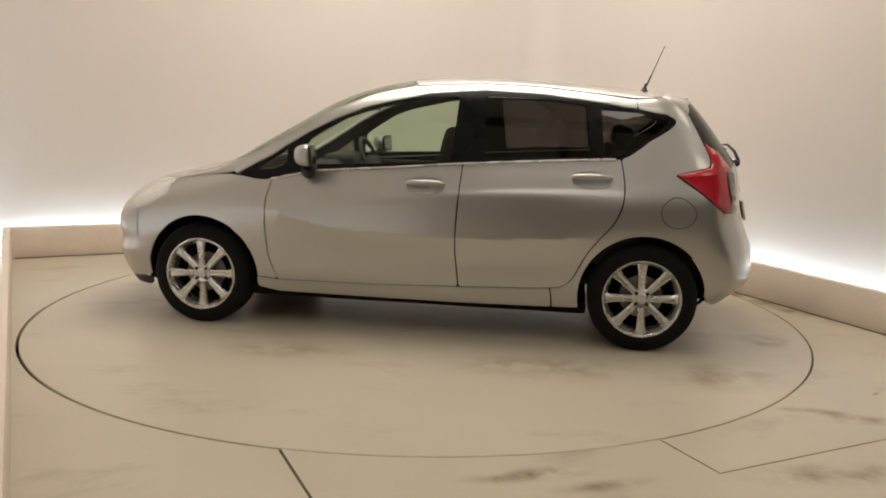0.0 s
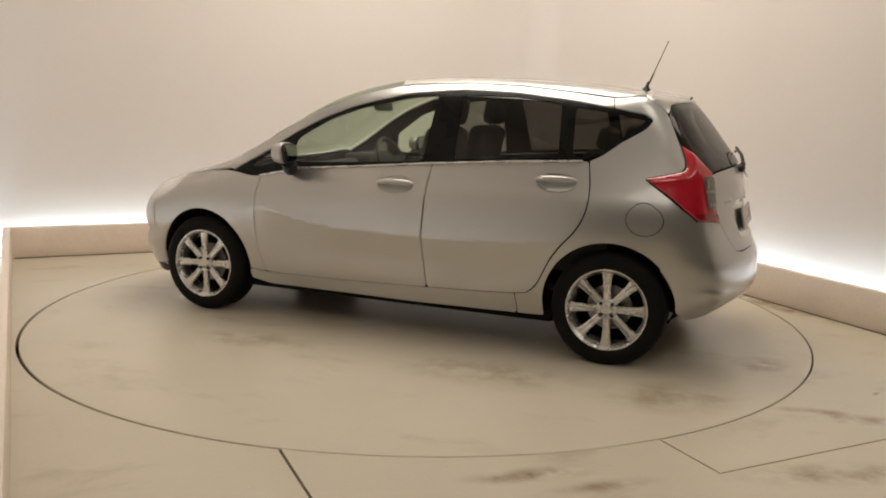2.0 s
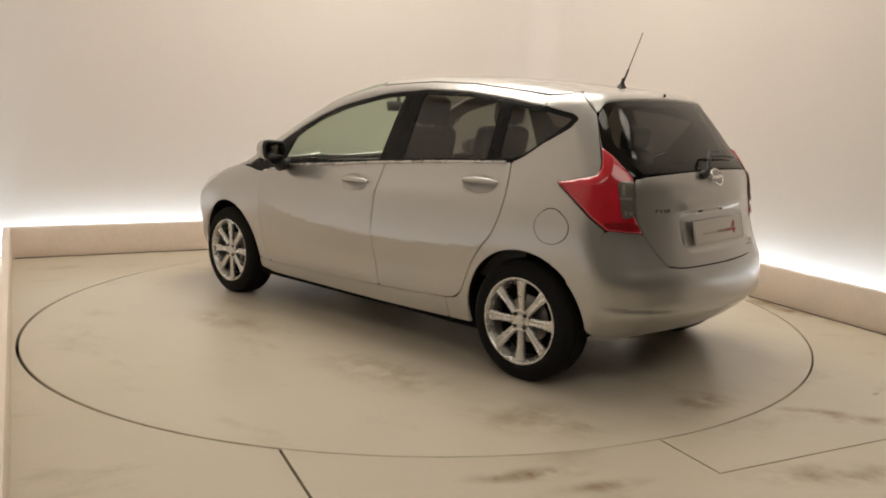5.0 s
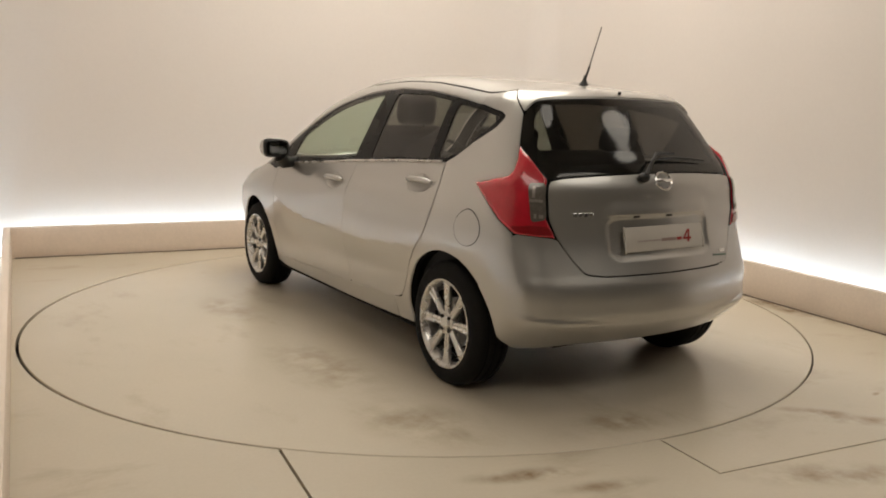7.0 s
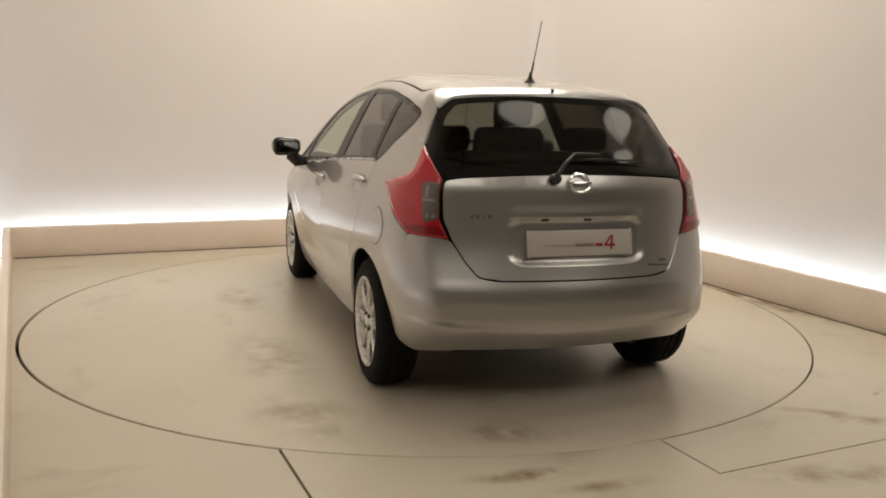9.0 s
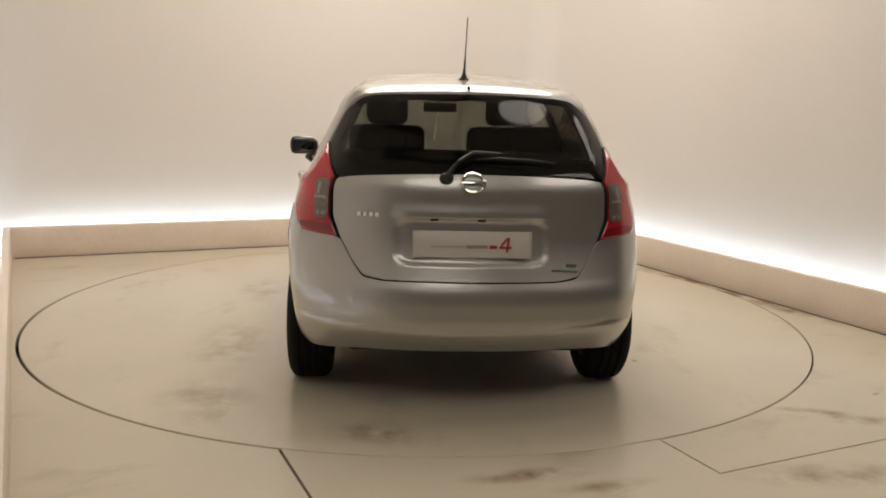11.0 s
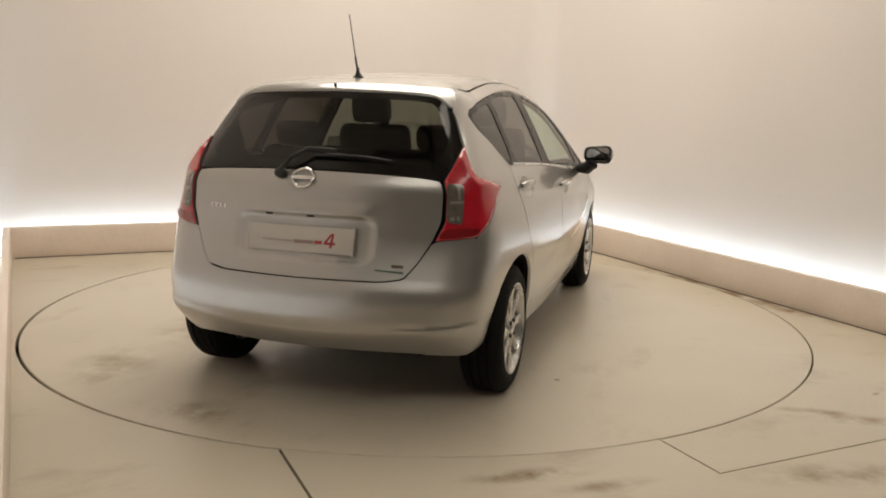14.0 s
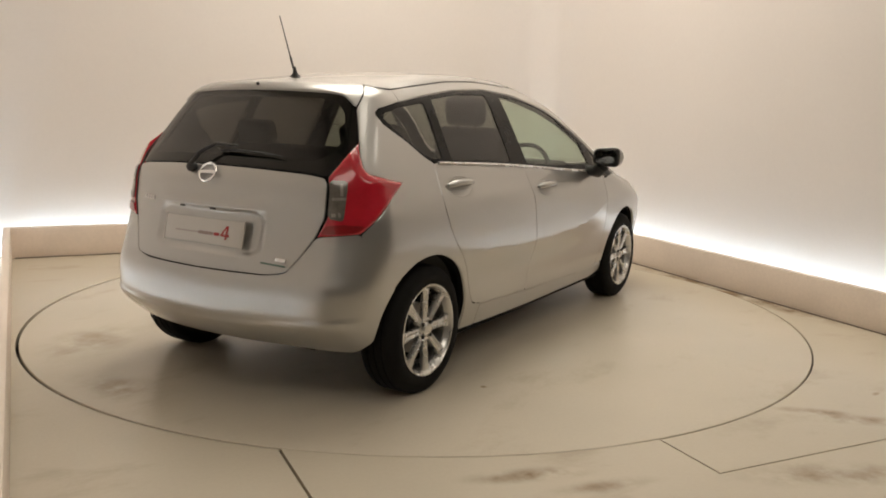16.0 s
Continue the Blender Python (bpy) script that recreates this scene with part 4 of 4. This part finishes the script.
def tail_details(hatch):
    """Plate, emblem, lettering bars, wiper and lamps on the tailgate."""
    def at(y, z, lift=0.0):
        x = spline(TAIL, z) + .30 * y * y
        p = skin(*skin_place(float(x), y, z), lift)
        return Vector((float(p[0]), math.copysign(float(p[1]), y), float(p[2])))

    def flat(y, z, lift):
        c, up, lf = at(y, z, lift), at(y, z + .03, lift), at(y + .05, z, lift)
        zz = (up - c).normalized()
        yy = (lf - c)
        yy = (yy - zz * yy.dot(zz)).normalized()
        return Matrix.Translation(c) @ Matrix((yy.cross(zz), yy, zz)).transposed().to_4x4()
    pm = flat(0, .757, .010)
    bm = bmesh.new()
    box(bm, (.008, .49, .112), pm, .003)
    plate = from_bm("number_plate", bm, PLATE, hatch, "white plate with plain grey and red marks")
    for y, z, w, h, tilt, mt in ((.10, -.010, .15, .007, 0, INK_PALE), (-.02, -.010, .09, .014, 0, INK_GREY), (-.088, -.010, .034, .014, 0, INK_RED),
                                 (-.150, .000, .010, .062, 8, INK_RED), (-.140, -.012, .052, .010, 0, INK_RED), (-.134, .010, .008, .050, 38, INK_RED)):
        bm = bmesh.new()
        box(bm, (.002, w, h), pm @ pose(-.0052, y, z, tilt, 0, 0), .0005)
        from_bm("plate_mark", bm, mt, plate, smooth=False)
    for y in (.247, -.247):
        bm = bmesh.new()
        box(bm, (.010, .006, .118), pm @ pose(-.001, y, 0), .002)
        from_bm("plate_edge", bm, PLATE, plate)
    # emblem: a plain ring and bar
    em = flat(0, 1.012, .008)
    bm = bmesh.new()
    ring = [em @ Vector((-.004, .048 * math.cos(t), .042 * math.sin(t))) for t in np.linspace(0, 2 * math.pi, 33)]
    tube(bm, ring, .006, 8, cap=False)
    box(bm, (.008, .11, .017), em @ pose(-.006, 0, 0), .003)
    from_bm("emblem", bm, CHROME, hatch, "chrome ring emblem with a bar")
    # lettering as plain bars
    for i, y in enumerate((.475, .450, .425, .400)):
        bm = bmesh.new()
        box(bm, (.003, .017, .018), flat(y, .872, .0025), .001)
        from_bm("lettering_bar", bm, CHROME, hatch, smooth=False)
    bm = bmesh.new()
    box(bm, (.003, .12, .008), flat(-.40, .648, .0025), .001)
    from_bm("lettering_bar", bm, INK_GREEN, hatch, "green and chrome lettering bar", smooth=False)
    bm = bmesh.new()
    box(bm, (.003, .05, .016), flat(-.43, .668, .0025), .001)
    from_bm("lettering_bar", bm, CHROME, hatch, smooth=False)
    # plate lamps under the grip ridge
    for y in (.16, -.04):
        bm = bmesh.new()
        box(bm, (.02, .035, .010), flat(y, .857, -.004), .003)
        from_bm("plate_lamp", bm, BLACK, hatch)
    # wiper
    bm = bmesh.new()
    k = flat(.112, 1.028, .012)
    bmesh.ops.create_uvsphere(bm, u_segments=16, v_segments=10, radius=.026, matrix=k @ Matrix.Diagonal((.9, 1.15, .9, 1)))
    boss = from_bm("wiper_boss", bm, BLACK, hatch, "black wiper boss")
    bm = bmesh.new()
    tube(bm, [at(.108, 1.035, .03), at(.06, 1.08, .04), at(.0, 1.118, .035), at(-.12, 1.118, .028)], [.011, .009, .007, .005], 8)
    from_bm("wiper_arm", bm, BLACK, boss)
    bm = bmesh.new()
    tube(bm, [at(-.02, 1.103, .014), at(-.12, 1.106, .016), at(-.25, 1.102, .014), at(-.36, 1.092, .012)], [.004, .006, .005, .003], 8)
    from_bm("wiper_blade", bm, BLACK, boss)
    # washer jet and high brake lamp
    bm = bmesh.new()
    box(bm, (.016, .014, .012), flat(0.0, 1.412, .010), .004)
    from_bm("washer_jet", bm, BLACK, hatch)


def cabin(car):
    """Seats, dashboard, wheel and trim seen through the glass."""
    bm = bmesh.new()
    box(bm, (2.5, 1.36, .04), pose(-.25, 0, .36), .01)
    box(bm, (.55, 1.20, .30), pose(-1.52, 0, .55), .03)
    from_bm("cabin_floor", bm, TRIM, car, "black cabin carpet")
    for sd in (1, -1):
        bm = bmesh.new()
        box(bm, (2.2, .05, .46), pose(-.25, .715 * sd, .70), .02)
        from_bm("door_card", bm, TRIM, car, "black inner door trim")
    # front seats
    for sd in (1, -1):
        bm = bmesh.new()
        box(bm, (.50, .50, .16), pose(.12, .36 * sd, .60, 0, -6, 0), .05, 3)
        seat = from_bm("front_seat", bm, SEAT, car, "black cloth front seat")
        bm = bmesh.new()
        box(bm, (.13, .46, .60), pose(-.20, .36 * sd, .92, 0, -14, 0), .055, 3)
        from_bm("seat_back", bm, SEAT, seat)
        bm = bmesh.new()
        box(bm, (.10, .25, .17), pose(-.31, .36 * sd, 1.305, 0, -10, 0), .045, 3)
        tube(bm, [(-.28, (.36 + .06) * sd, 1.15), (-.30, (.36 + .06) * sd, 1.25)], .007)
        tube(bm, [(-.28, (.36 - .06) * sd, 1.15), (-.30, (.36 - .06) * sd, 1.25)], .007)
        from_bm("headrest", bm, SEAT, seat)
    bm = bmesh.new()
    box(bm, (.46, 1.22, .15), pose(-.86, 0, .60, 0, -6, 0), .05, 3)
    bench = from_bm("rear_bench", bm, SEAT, car, "black cloth rear bench")
    bm = bmesh.new()
    box(bm, (.13, 1.20, .52), pose(-1.14, 0, .86, 0, -18, 0), .05, 3)
    from_bm("bench_back", bm, SEAT, bench)
    for y in (.38, -.38):
        bm = bmesh.new()
        box(bm, (.09, .24, .13), pose(-1.245, y, 1.175, 0, -14, 0), .04, 3)
        from_bm("headrest", bm, SEAT, bench)
    bm = bmesh.new()
    box(bm, (.50, 1.36, .26), pose(.86, 0, .80, 0, 8, 0), .06, 3)
    box(bm, (.22, .40, .10), pose(.66, -.36, .94), .04, 3)
    dash = from_bm("dashboard", bm, TRIM, car, "black plastic dashboard")
    bm = bmesh.new()
    wm = pose(.46, -.36, .925, 0, -65, 0)
    tube(bm, [wm @ Vector((.185 * math.cos(t), .185 * math.sin(t), 0)) for t in np.linspace(0, 2 * math.pi, 33)], .015, 8, cap=False)
    box(bm, (.10, .33, .03), wm, .01)
    tube(bm, [wm @ Vector((0, 0, 0)), wm @ Vector((0, 0, -.22))], .04)
    from_bm("steering_wheel", bm, TRIM, dash, "black steering wheel")
    bm = bmesh.new()
    box(bm, (.03, .23, .065), pose(.36, 0, 1.325, 0, 12, 0), .012)
    tube(bm, [(.37, 0, 1.335), (.38, 0, 1.385)], .012)
    from_bm("rear_view_mirror", bm, BLACK, car, "black rear-view mirror")
    # headliner under the roof
    S, V = np.meshgrid(np.linspace(-.05, -1.45, 15), np.linspace(1.40, 1.79, 9))
    q = skin(S, V, -.03)
    nv, ns = S.shape
    f = [(i * ns + j, i * ns + j + 1, (i + 1) * ns + j + 1, (i + 1) * ns + j) for i in range(nv - 1) for j in range(ns - 1)]
    vs = q.reshape(-1, 3)
    part("headliner", np.concatenate([vs, vs * (1, -1, 1)]), f + [tuple(k + len(vs) for k in reversed(g)) for g in f], HEADLINER, car, "pale grey headliner", smooth=True)


# ---------------------------------------------------------------- build and move
turntable = build_studio()
car = build_car()

SPIN = [(0, 169.65), (2, 155.79), (4, 141.87), (6, 127.87), (8, 113.80), (10, 99.69), (12, 85.58), (14, 71.44), (16, 57.22)]
OFFSET = -.119


def motions():
    rows = [(t, a) for t, a in SPIN]
    fine = [(t, float(np.interp(t, [r[0] for r in rows], [r[1] for r in rows]))) for t in np.arange(0, 16.01, .5)]
    walk(car, [(t, pose(0, 0, 0, 0, 0, a) @ pose(0, OFFSET, .0015)) for t, a in fine])
    walk(turntable, [(t, pose(0, 0, 0, 0, 0, a)) for t, a in fine])


motions()
